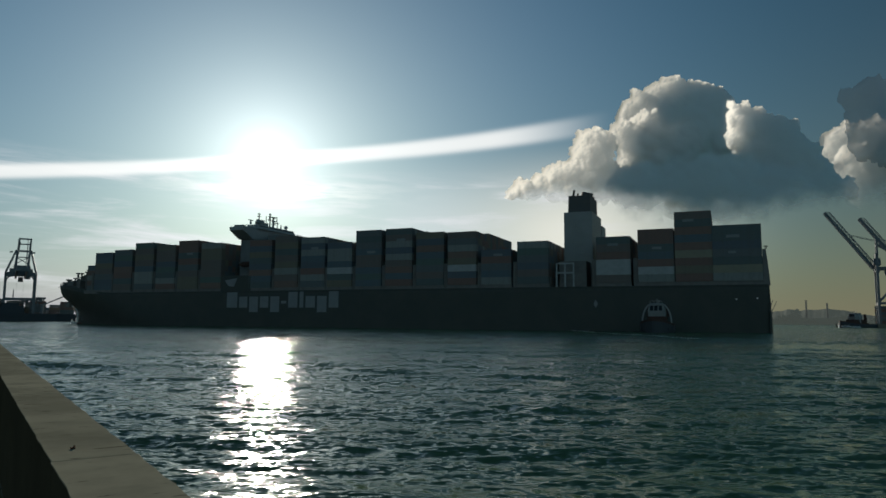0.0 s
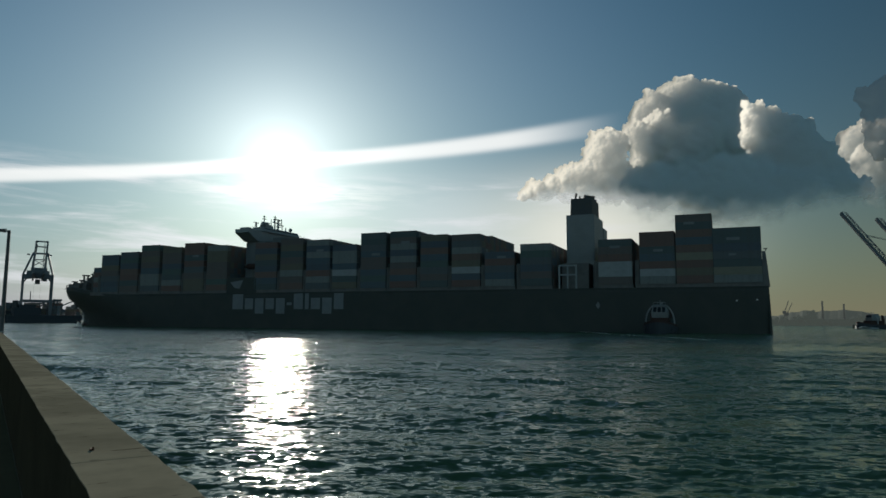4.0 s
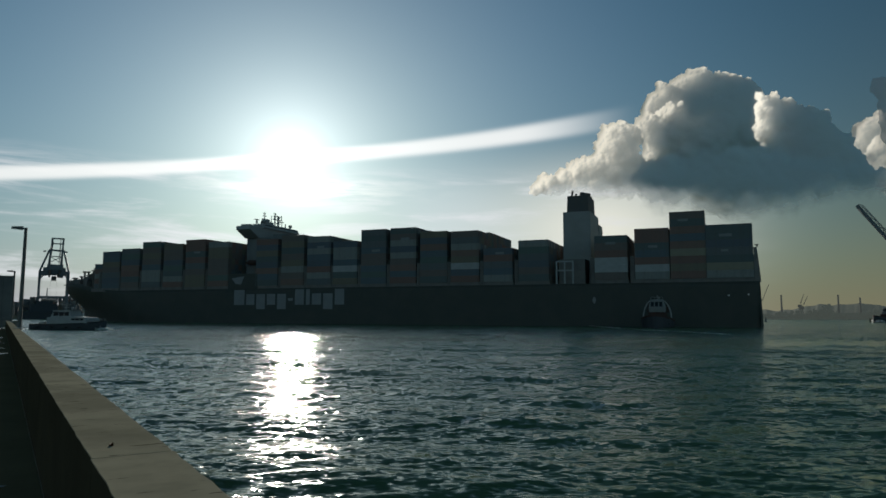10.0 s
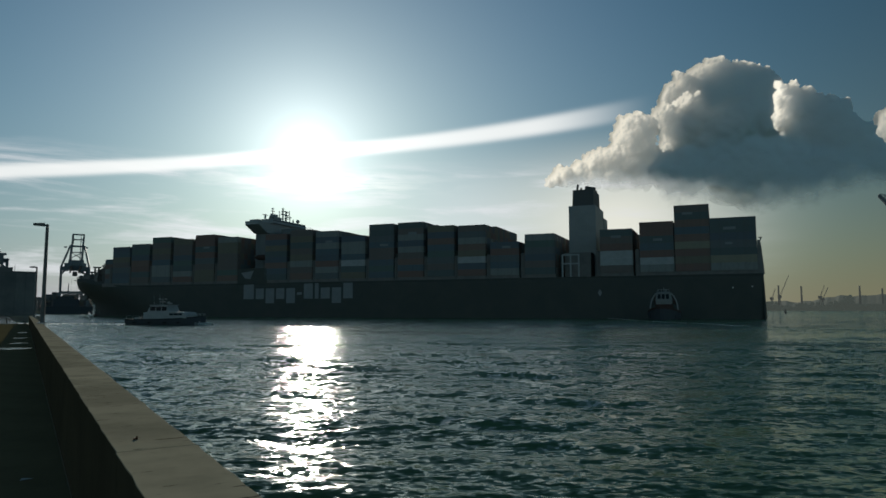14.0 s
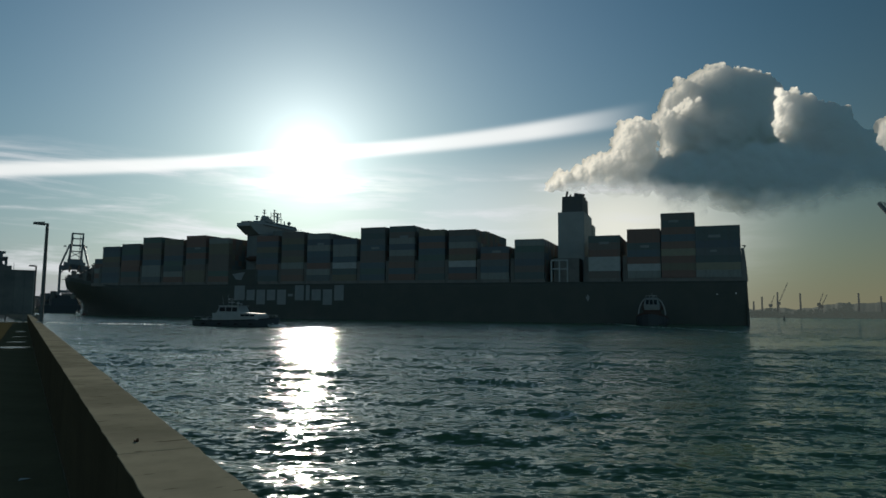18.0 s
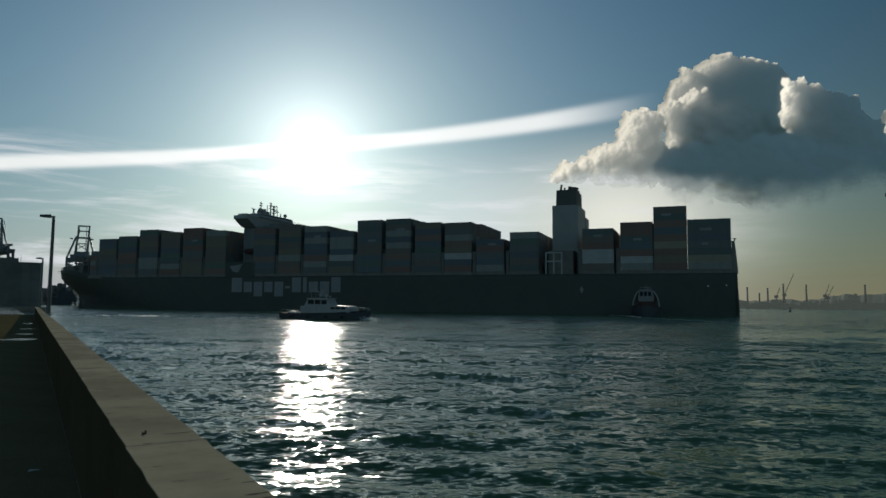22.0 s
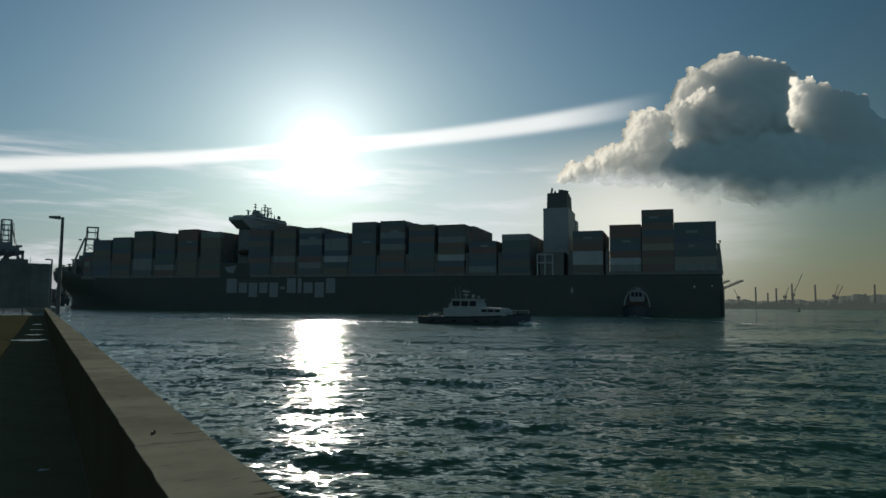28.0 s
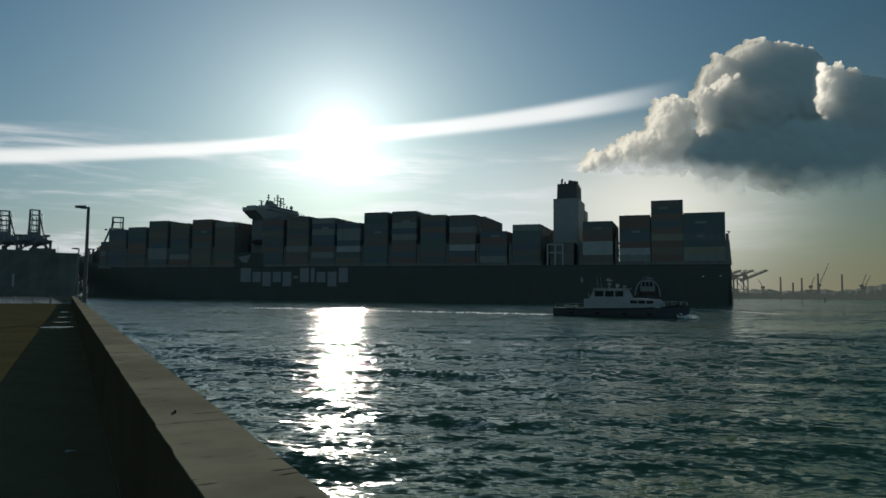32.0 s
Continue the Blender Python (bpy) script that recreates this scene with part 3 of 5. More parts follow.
TAN = {(29.3, 3), (17.0, 1)}


def stem(z):
    """How far forward the bow reaches at z above the water."""
    f = max(0.0, min(1.0, (z - 5.5) / 12.5))
    return 352.5 + 15.6 * f * f * (3 - 2 * f)


def half_breadth(s, z):
    """Half the hull's breadth at s metres from the stern and z above the water."""
    up = max(0.0, min(1.0, z / (16.0 if s < 300 else 20.0)))
    full, tip = 264 + 42 * up, stem(z)
    if s > full:
        f = min((s - full) / (tip - full), 1.0)
        return max(HALF * (1 - f ** (1.7 + 0.9 * up)), 0.12)
    if s < 40:
        low = 1 - (1 - up) ** 2 * 0.03 * ((40 - s) / 40) ** 1.5
        return HALF * low
    return HALF


def deck_height(s):
    return 16.0 if s < 300 else 16.0 + 5.0 * min(1, (s - 300) / 45) ** 1.5


def build_container_mesh(length, height):
    s = Shape()
    w = 2.44
    s.box(-length, -w, 0.12, 0, 0, height - 0.1)
    for z0, z1 in ((0.0, 0.16), (height - 0.14, height - 0.02)):
        s.box(-length - 0.01, -0.10, z0, 0.01, 0.045, z1)
        s.box(-length - 0.01, -w - 0.03, z0, 0.01, -w + 0.1, z1)
    for x0, x1 in ((-length - 0.015, -length + 0.16), (-0.16, 0.015)):
        s.box(x0, -0.16, 0, x1, 0.05, height - 0.02)
        s.box(x0, -w - 0.04, 0, x1, -w + 0.16, height - 0.02)
    for i in range(5):
        x = -length * (i + 0.5) / 5
        s.box(x - length * 0.08, -0.05, 0.2, x + length * 0.08, 0.025, height - 0.18)
    return s


def build_ship():
    ship = thing("container_ship", "long dark container ship fully stacked with faded containers", "container ship")
    stations = [0, 2, 4, 7, 10, 13, 16, 20, 24, 28, 32, 36, 40, 80, 140, 200, 250, 264, 272, 280, 288, 295, 300, 306, 312, 317, 322, 327, 332, 336, 340, 344, 347, 350, 353, 358, 362, 366, 369, 371]
    levels = [0.0, 0.0, 0.1, 0.22, 0.34, 0.45, 0.57, 0.7, 0.8, 0.9, 1.0]
    rings = []
    for s in stations:
        top = deck_height(s)
        port = [(min(s, stem(top * l)), half_breadth(s, max(top * l, 0)), top * l if i else -2.5) for i, l in enumerate(levels)]
        rings.append(port + [(x, -y, z) for x, y, z in reversed(port)])
    part("hull", Shape().loft(rings), HULL, ship, "dark blue-black painted steel hull", smooth=True)
    bulb = Shape()
    bulb.loft([[(x, r * math.cos(t), -1.4 + r * math.sin(t)) for t in (2 * math.pi * i / 10 for i in range(10))]
               for x, r in ((340, 3.0), (350, 2.8), (356, 2.1), (358.5, 1.0))])
    part("bulbous_bow", bulb, BOOT, ship)
    # a bar added down the stem to stand for its sunlit edge
    rings = []
    for i in range(15):
        z = 0.2 + i * 0.82
        rings.append([(stem(z) - 0.15 + 0.42 * math.cos(t), 0.62 * math.sin(t), z) for t in (2 * math.pi * j / 12 for j in range(12))])
    part("stem_glint_bar", Shape().loft(rings), STEMGLINT, ship, "pale rounded bar added down the stem as a sunlit edge", smooth=True)
    rail = Shape()
    for s0, s1 in zip(stations[:-1], stations[1:]):
        for sg in (1, -1):
            rail.beam((s0, sg * half_breadth(s0, 16), deck_height(s0) + 0.05), (s1, sg * half_breadth(s1, 16), deck_height(s1) + 0.05), 0.35, 0.3)
    part("sheer_rail", rail, HULL, ship)
    # hatch covers under the stacks, and lashing bridges between them
    for s, tiers, top in BAYS:
        length, extra = SHORT.get(s, 12.19), RAISED.get(s, 0.0)
        hatch = Shape().box(s - length - 0.3, -HALF + 0.4, 15.8, s + 0.3, HALF - 0.4, BASE_Z - 0.06)
        part("hatch_cover", hatch, DECKGREY, ship)
        bridge = Shape()
        x = s + 1.0
        if s < 320:
            for yy in (np.linspace(-HALF + 0.5, HALF - 0.5, 9) if s not in (41.9, 86.9) else (HALF - 0.5,)):
                bridge.box(x - 0.18, yy - 0.18, 15.8, x + 0.18, yy + 0.18, BASE_Z + 8.6)
            for z in (BASE_Z + 2.7, BASE_Z + 5.4, BASE_Z + 8.1):
                bridge.box(x - 0.5, -HALF + 0.2, z, x + 0.5, HALF - 0.2, z + 0.2)
            for sg in (1, -1):
                for z in (BASE_Z + 3.7, BASE_Z + 6.4, BASE_Z + 9.1):
                    bridge.box(x - 0.5, sg * (HALF - 0.3) - 0.04, z, x + 0.5, sg * (HALF - 0.3) + 0.04, z + 0.08)
            for sg in (1, -1):
                bridge.box(x - 0.75, sg * (HALF - 0.75) - 0.12, 15.8, x + 0.75, sg * (HALF - 0.75) + 0.12, min(BASE_Z + 8.6, top - 1.0))
            part("lashing_bridge", bridge, DECKGREY, ship)
    # the outer row of boxes one by one, the inner rows joined bay by bay
    made = {}
    inner = Shape()
    for s, tiers, top in BAYS:
        length, extra = SHORT.get(s, 12.19), RAISED.get(s, 0.0)
        h = (top - BASE_Z) / tiers
        edge = min(HALF, half_breadth(s, 16)) - 0.15
        for t in range(tiers):
            mat = BOXWHITE if (s, t) in PALE else BOXYELLOW if (s, t) in TAN else BOX
            key = (length, round(h, 2), mat.name)
            if key not in made:
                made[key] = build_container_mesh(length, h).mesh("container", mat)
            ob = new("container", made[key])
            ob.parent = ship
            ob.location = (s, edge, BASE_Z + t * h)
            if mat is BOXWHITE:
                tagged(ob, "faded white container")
        rows = int((2 * edge) // 2.52)
        pitch = 2 * edge / rows
        rnd = random.Random(int(s))
        # two bays carry fewer boxes on the far side
        for r in range(1, 12 if s in (56.8, 101.6) else rows):
            n = tiers if r < rows - 1 else tiers - rnd.choice((0, 0, 1))
            add = extra if r > 5 else 0.0
            for t in range(n):
                y = edge - r * pitch
                inner.box(s - length, y - 2.42, BASE_Z + t * h, s, y, BASE_Z + (t + 1) * h - 0.03 + (add if t == n - 1 else 0))
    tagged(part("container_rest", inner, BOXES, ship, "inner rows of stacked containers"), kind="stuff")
    build_bridge_house(ship)
    build_funnel(ship)
    build_bow_gear(ship)
    build_markings(ship)
    return ship


def build_bridge_house(ship):
    house = part("deckhouse", Shape().box(215.6, -16, 15.9, 226.5, 16, 41.2), SHADEDWHITE, ship, "pale accommodation block")
    for i in range(8):
        z = 19.0 + i * 2.75
        for j in range(7):
            y = -16 + j * 5.2
            part("window", Shape().box(215.52, y, z, 215.66, y + 1.0, z + 0.9), GLASS, house)
    wing = Shape()
    wing.loft([[(218.5, y, z0), (226.6, y, z0), (226.6, y, z1), (218.5, y, z1)] for y, z0, z1 in
               ((-HALF - 0.2, 44.7, 46.4), (-HALF + 6.5, 41.2, 46.4), (HALF - 6.5, 41.2, 46.4), (HALF + 0.2, 44.7, 46.4))])
    part("bridge_wing", wing, BRIDGEPAINT, ship, "white full-width navigation bridge")
    wheel = part("wheelhouse", Shape().loft([[(217.5, -15, 46.4), (225.8, -15, 46.4), (225.8, 15, 46.4), (217.5, 15, 46.4)],
                                             [(218.2, -14, 48.6), (224.4, -14, 48.6), (224.4, 14, 48.6), (218.2, 14, 48.6)]]), BRIDGEPAINT, ship)
    part("window_band", Shape().box(217.9, -13.6, 47.0, 218.4, 13.6, 48.0), GLASS, wheel)
    part("aft_house", Shape().box(209.5, -16, 39.0, 215.6, 10, 43.6), SHADEDWHITE, ship)
    for y, h, r in ((16.5, 50.6, 0.55), (10.5, 54.8, 0.32), (7.4, 51.6, 0.6), (5.0, 53.9, 0.28), (2.0, 55.8, 0.42), (-1.0, 54.0, 0.3), (-4.0, 52.4, 0.26), (-7.0, 51.0, 0.4)):
        m = part("mast", Shape().rod((220.8, y, 48.4), (220.8, y, h), r, r * 0.6), BRIDGEPAINT, ship)
        if y in (2.0, -1.0, 10.5):
            for k, z in enumerate((h - 3.6, h - 2.0, h - 0.8)):
                part("radar_scanner", Shape().box(220.5, y - 1.6 + k * 0.4, z, 221.1, y + 1.6 - k * 0.4, z + 0.3), BRIDGEPAINT, m)
    pole = part("radar_mast", Shape().rod((220.0, 0.6, 48.4), (220.0, 0.6, 53.6), 0.5, 0.35).beam((220.0, -2.4, 52.2), (220.0, 3.6, 52.2), 0.35).beam((220.0, -2.4, 52.2), (220.0, -2.4, 54.6), 0.3)
                .beam((220.0, 3.6, 52.2), (220.0, 3.6, 53.9), 0.3), BRIDGEPAINT, ship)
    part("radar_scanner", Shape().box(219.6, -1.4, 53.7, 220.4, 2.6, 54.1), BRIDGEPAINT, pole)
    part("radar_scanner", Shape().box(219.6, -3.8, 51.1, 220.4, -0.8, 51.5), BRIDGEPAINT, pole)
    part("signal_locker", Shape().box(218.6, 6.0, 48.5, 222.0, 12.0, 50.0).box(219.0, 8.5, 50.0, 221.5, 11.0, 51.2), BRIDGEPAINT, ship)
    for sg in (1, -1):
        part("wing_console", Shape().box(219.5, sg * (HALF - 1.6) - 1.2, 46.4, 224.5, sg * (HALF - 1.6) + 1.2, 47.2), BRIDGEPAINT, ship)
        part("lifeboat", Shape().loft([[(x, sg * 19.0 + w * math.cos(t), 29.0 + w * math.sin(t)) for t in (2 * math.pi * i / 8 for i in range(8))]
                                       for x, w in ((216.6, 0.4), (217.6, 1.2), (222.4, 1.3), (224.6, 0.3))]), TUGRED, ship)
    part("antenna_bar", Shape().box(220.6, 14.6, 50.2, 221.0, 18.4, 50.5), BRIDGEPAINT, ship)
    for y in (13.2, -9.4):
        part("satellite_dome", Shape().rod((219.5, y, 48.3), (219.5, y, 49.2), 0.4).ball((219.5, y, 50.0), 1.0), BRIDGEPAINT, ship, smooth=True)
    w = Shape()
    for i in range(11):
        y = -22 + 4.4 * i
        w.rod((218.8, y, 46.4), (218.8, y, 47.5), 0.06, 0.06, 5)
    w.rod((218.8, -22, 47.5), (218.8, 22, 47.5), 0.06, 0.06, 5)
    part("wing_railing", w, STEEL, ship)


def build_funnel(ship):
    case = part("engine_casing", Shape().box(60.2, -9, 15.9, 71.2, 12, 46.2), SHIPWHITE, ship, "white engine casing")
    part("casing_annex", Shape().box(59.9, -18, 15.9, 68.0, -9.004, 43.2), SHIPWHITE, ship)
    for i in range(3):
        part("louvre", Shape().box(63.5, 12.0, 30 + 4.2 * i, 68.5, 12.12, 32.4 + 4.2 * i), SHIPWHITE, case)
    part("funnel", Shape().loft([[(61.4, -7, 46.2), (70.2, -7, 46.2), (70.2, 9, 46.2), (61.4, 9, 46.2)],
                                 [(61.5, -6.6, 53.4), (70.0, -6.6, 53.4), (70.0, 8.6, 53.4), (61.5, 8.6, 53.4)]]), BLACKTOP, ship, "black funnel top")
    for x, y, r, h in ((68.6, 6.5, 0.45, 56.0), (67.8, 3.2, 0.4, 55.2), (65.5, 0.5, 1.2, 56.0), (64.2, -3.0, 1.5, 56.2), (63.0, -5.4, 0.5, 55.0)):
        part("exhaust_pipe", Shape().rod((x, y, 53.2), (x - 0.5, y, h), r, r, 10), BLACKTOP, ship)
    bars = Shape()
    for x in (65.2, 68.4, 71.6):
        bars.box(x - 0.28, HALF - 0.5, 16.0, x + 0.28, HALF, 25.2)
    for z in (21.2, 24.7):
        bars.box(64.92, HALF - 0.5, z, 71.88, HALF, z + 0.55)
    part("side_frame", bars, BOXWHITE, ship, "pale steel side frame with open bays")
    part("side_house", Shape().box(61.0, 12.004, 15.9, 71.2, HALF - 3.2, 26.0), DECKGREY, ship)


def build_bow_gear(ship):
    for x, y, h in ((355.5, 6, 25.0), (352.6, 7.2, 24.8), (346, 9, 25.4), (339, 13, 27.8), (335.6, 13.4, 27.6), (331, 14, 28.2), (326, 17, 28.8), (341, -8, 26.0)):
        m = part("deck_post", Shape().rod((x, y, 18), (x, y, h), 0.55, 0.45), DECKGREY, ship)
        part("post_head", Shape().box(x - 0.8, y - 0.8, h - 0.7, x + 0.8, y + 0.8, h), DECKGREY, m)
    for x0, x1, y, z in ((352.6, 355.5, 6.6, 23.2), (335.6, 339, 13.2, 25.4), (331, 335.6, 13.7, 25.8), (326, 331, 15.5, 26.2)):
        part("post_rail", Shape().beam((x0, y, z), (x1, y, z), 0.45).beam((x0, y, z - 1.6), (x1, y, z - 1.6), 0.3), DECKGREY, ship)
    for sg in (1, -1):
        y = half_breadth(353.0, 12.0)
        anchor = Shape().beam((354.0, sg * (y + 0.5), 10.0), (353.2, sg * (y + 0.7), 14.4), 0.9)
        anchor.loft([[(355.4 - 0.2 * k, sg * (y + 0.2), z), (355.8 - 0.2 * k, sg * (y + 1.3), z), (351.4 + 0.2 * k, sg * (y + 1.6), z), (351.0 + 0.2 * k, sg * (y + 0.4), z)] for k, z in ((0, 11.6), (1, 10.6), (4, 9.4))])
        part("anchor", anchor, DECKGREY, ship, "stowed dark bow anchor")
    for x0, x1, w, z in ((322.5, 329, 15, 28.6), (330.2, 337, 12.5, 27.4), (341.5, 346, 9.5, 25.2), (347.5, 352.5, 7, 24.4), (356, 359.5, 4, 23.8)):
        part("winch_house", Shape().box(x0, -w, 18.0, x1, w, z - 1.2).box(x0 + 1.2, -w + 2, z - 1.2, x1 - 1.5, w - 1.5, z), DECKGREY, ship)
    for x, y in ((344, 11), (349, 8.5), (334, 14.5), (354, 5.5), (361, 3)):
        part("mooring_winch", Shape().rod((x, y - 1.4, 22.6), (x, y + 1.4, 22.6), 1.1, 1.1, 10).box(x - 0.9, y - 1.7, 19, x + 0.9, y + 1.7, 22), DECKGREY, ship)
    r = Shape()
    for i in range(16):
        x = 322 + 2.9 * i
        y = half_breadth(x, 20) - 0.2
        x1 = x + 2.9
        r.rod((x, y, deck_height(x)), (x, y, deck_height(x) + 1.3), 0.08, 0.08, 5)
        if x1 < 368:
            r.rod((x, y, deck_height(x) + 1.3), (x1, half_breadth(x1, 20) - 0.2, deck_height(x1) + 1.3), 0.07, 0.07, 5)
    part("deck_rail", r, DECKGREY, ship)
    part("breakwater", Shape().box(339.6, -10, 18, 340.4, 10, 24.0), DECKGREY, ship)
    rnd = random.Random(2)
    foam = Shape()
    for i in range(90):
        d = rnd.uniform(0, 1)
        foam.ball((356.2 - 9 * d, (1.2 + 5 * d) * rnd.choice((1, -1)) + rnd.gauss(0, 0.5), rnd.uniform(0.0, 2.6) * (1 - d) ** 2 + 0.05), rnd.uniform(0.2, 0.6), 6, 0.7)
    for i in range(40):
        z = 3.2 * rnd.uniform(0, 1) ** 1.6
        foam.ball((stem(z) + 0.25 + rnd.uniform(-0.5, 0.3), rnd.gauss(0.4, 0.5), z), rnd.uniform(0.12, 0.4), 6, 1.2)
    for i in range(260):
        z = 11.0 * rnd.uniform(0, 1) ** 1.7
        foam.flake((stem(z) + 0.75 - 0.03 * z + rnd.gauss(0, 0.22), rnd.gauss(0.4, 0.5), z), rnd.uniform(0.22, 0.62) * (1 - 0.05 * z), rnd)
    tagged(part("bow_wave", foam, FOAM, ship, "white bow wave"), kind="stuff")
    part("foremast", Shape().rod((317.4, 19, 30.4), (317.4, 19, 37.3), 0.35, 0.25), SHIPWHITE, ship)
    part("foremast_top", Shape().box(316.9, 18.3, 34.6, 317.9, 19.7, 35.0), SHIPWHITE, ship)


def build_markings(ship):
    # the owner's name stands here as plain pale blocks
    widths = [6.0, 4.6, 4.8, 4.6, 4.8, 2.6, 4.8, 2.0, 4.8, 4.8, 4.8]
    x = 226.6
    for i, w in enumerate(widths):
        tall = i in (0, 6, 7, 10)
        z0, z1 = 8.6, 15.6 if tall else 13.6
        if i in (2, 4, 9):
            z0 = 6.6
        if i == 5:
            z0, z1 = 10.4, 11.6
        part("marking", Shape().box(x - w, HALF - 0.02, z0, x, HALF + 0.05, z1), LETTERING, ship, "pale painted hull marking")
        x -= w + 1.15
    part("house_side", Shape().box(213.6, HALF - 0.6, 15.9, 230.6, HALF - 0.11, 23.4), HULL, ship, "dark plating at the foot of the bridge house")
    part("emblem", Shape().prism([(221.0, 22.2), (228.4, 21.2), (226.0, 18.6), (223.0, 18.2)], HALF - 0.1, HALF + 0.02), LETTERING, ship, "pale emblem shape")
    part("hull_door", Shape().prism([(57.2, 8.4), (58.0, 9.9), (57.2, 11.4), (56.4, 9.9)], HALF - 0.05, HALF + 0.05), LETTERING, ship, "pale diamond mark on the hull side")
    # shipping lines' signs on a few boxes, as plain pale bars
    for x, z, w, h in ((12.5, 32.4, 4.2, 1.0), (26.5, 38.6, 3.6, 0.9), (12.0, 27.0, 2.4, 0.8), (37.0, 29.2, 3.2, 0.9), (52.5, 31.0, 3.6, 0.9), (96.5, 28.6, 3.6, 0.9), (139.0, 36.2, 4.0, 1.0),
                       (153.0, 31.5, 4.0, 1.0), (181.0, 34.2, 3.6, 0.9), (252.0, 34.0, 3.6, 0.9)):
        part("box_sign", Shape().box(x - w, HALF - 0.3, z, x, HALF - 0.06, z + h), LETTERING, ship, "pale bar painted on a container side")
    # draught marks at bow and stern
    for s in (345.0,):
        for k in range(5):
            part("draught_mark", Shape().box(s - 0.4, half_breadth(s, 3) - 0.1, 2.0 + 1.2 * k, s + 0.4, half_breadth(s, 3) + 0.08, 2.5 + 1.2 * k), LETTERING, ship)
    # white panels painted as daylight through the mooring openings
    for s, z in ((10.0, 11.3), (3.6, 11.6)):
        part("opening_daylight", Shape().box(s - 0.24, HALF - 0.1, z - 0.2, s + 0.24, HALF + 0.06, z + 0.2), DAYLIGHTWHITE, ship)


def build_stern_frame(ship):
    s = Shape()
    for y in np.linspace(-HALF + 0.4, HALF - 0.4, 12):
        s.box(0.5, y - 0.3, 15.8, 1.4, y + 0.3, 25.4)
    for z in (18.5, 21.2, 23.9, 25.2):
        s.box(0.3, -HALF + 0.1, z, 1.5, HALF - 0.1, z + 0.4)
    part("stern_lashing_bridge", s, DECKGREY, ship)
    for sg in (1, -1):
        part("stern_side_plate", Shape().prism([(1.5, 15.8), (-0.6, 15.8), (-0.3, 20.0), (0.1, 25.0), (0.5, 28.2), (1.5, 28.2)], sg * HALF - 0.35 * sg, sg * HALF - 0.05 * sg), DECKGREY, ship)
        part("stern_light_post", Shape().box(0.1, sg * (HALF - 0.5) - 0.2, 28.2, 0.5, sg * (HALF - 0.5) + 0.2, 29.0).box(-0.2, sg * (HALF - 0.5) - 0.3, 28.9, 1.0, sg * (HALF - 0.5) + 0.3, 29.2), DECKGREY, ship)
    r = Shape()
    for y in np.linspace(-HALF + 0.3, HALF - 0.3, 16):
        r.rod((0.4, y, 25.5), (0.4, y, 27.4), 0.12, 0.12, 5)
    r.rod((0.4, -HALF + 0.3, 27.4), (0.4, HALF - 0.3, 27.4), 0.12, 0.12, 5)
    part("stern_railing", r, STEEL, ship)
    part("transom", Shape().loft([[(0.1, -HALF, 16), (0.1, HALF, 16), (0.1, HALF, -1), (0.1, -HALF, -1)],
                                  [(-0.2, -HALF + 0.1, 16), (-0.2, HALF - 0.1, 16), (-0.8, HALF - 0.1, -1), (-0.8, -HALF + 0.1, -1)]]), HULL, ship)



def build_foam_streak():
    """A thin broken line of foam left on the water off the ship's quarter."""
    rnd = random.Random(17)
    s = Shape()
    for i in range(170):
        d = rnd.uniform(0, 1)
        x, y = 52 - 6 * d + 1.5 * math.sin(9 * d), 138 + 120 * d
        for _ in range(3):
            s.flake((x + rnd.gauss(0, 0.8), y + rnd.gauss(0, 1.4), rnd.uniform(0.03, 0.09)), rnd.uniform(0.03, 0.08), rnd)
    tagged(part("foam_streak", s, FOAM), "thin broken line of white foam on the water", "foam", kind="stuff")


ship = build_ship()
build_foam_streak()
build_stern_frame(ship)

# ---- tug at the ship's quarter ----


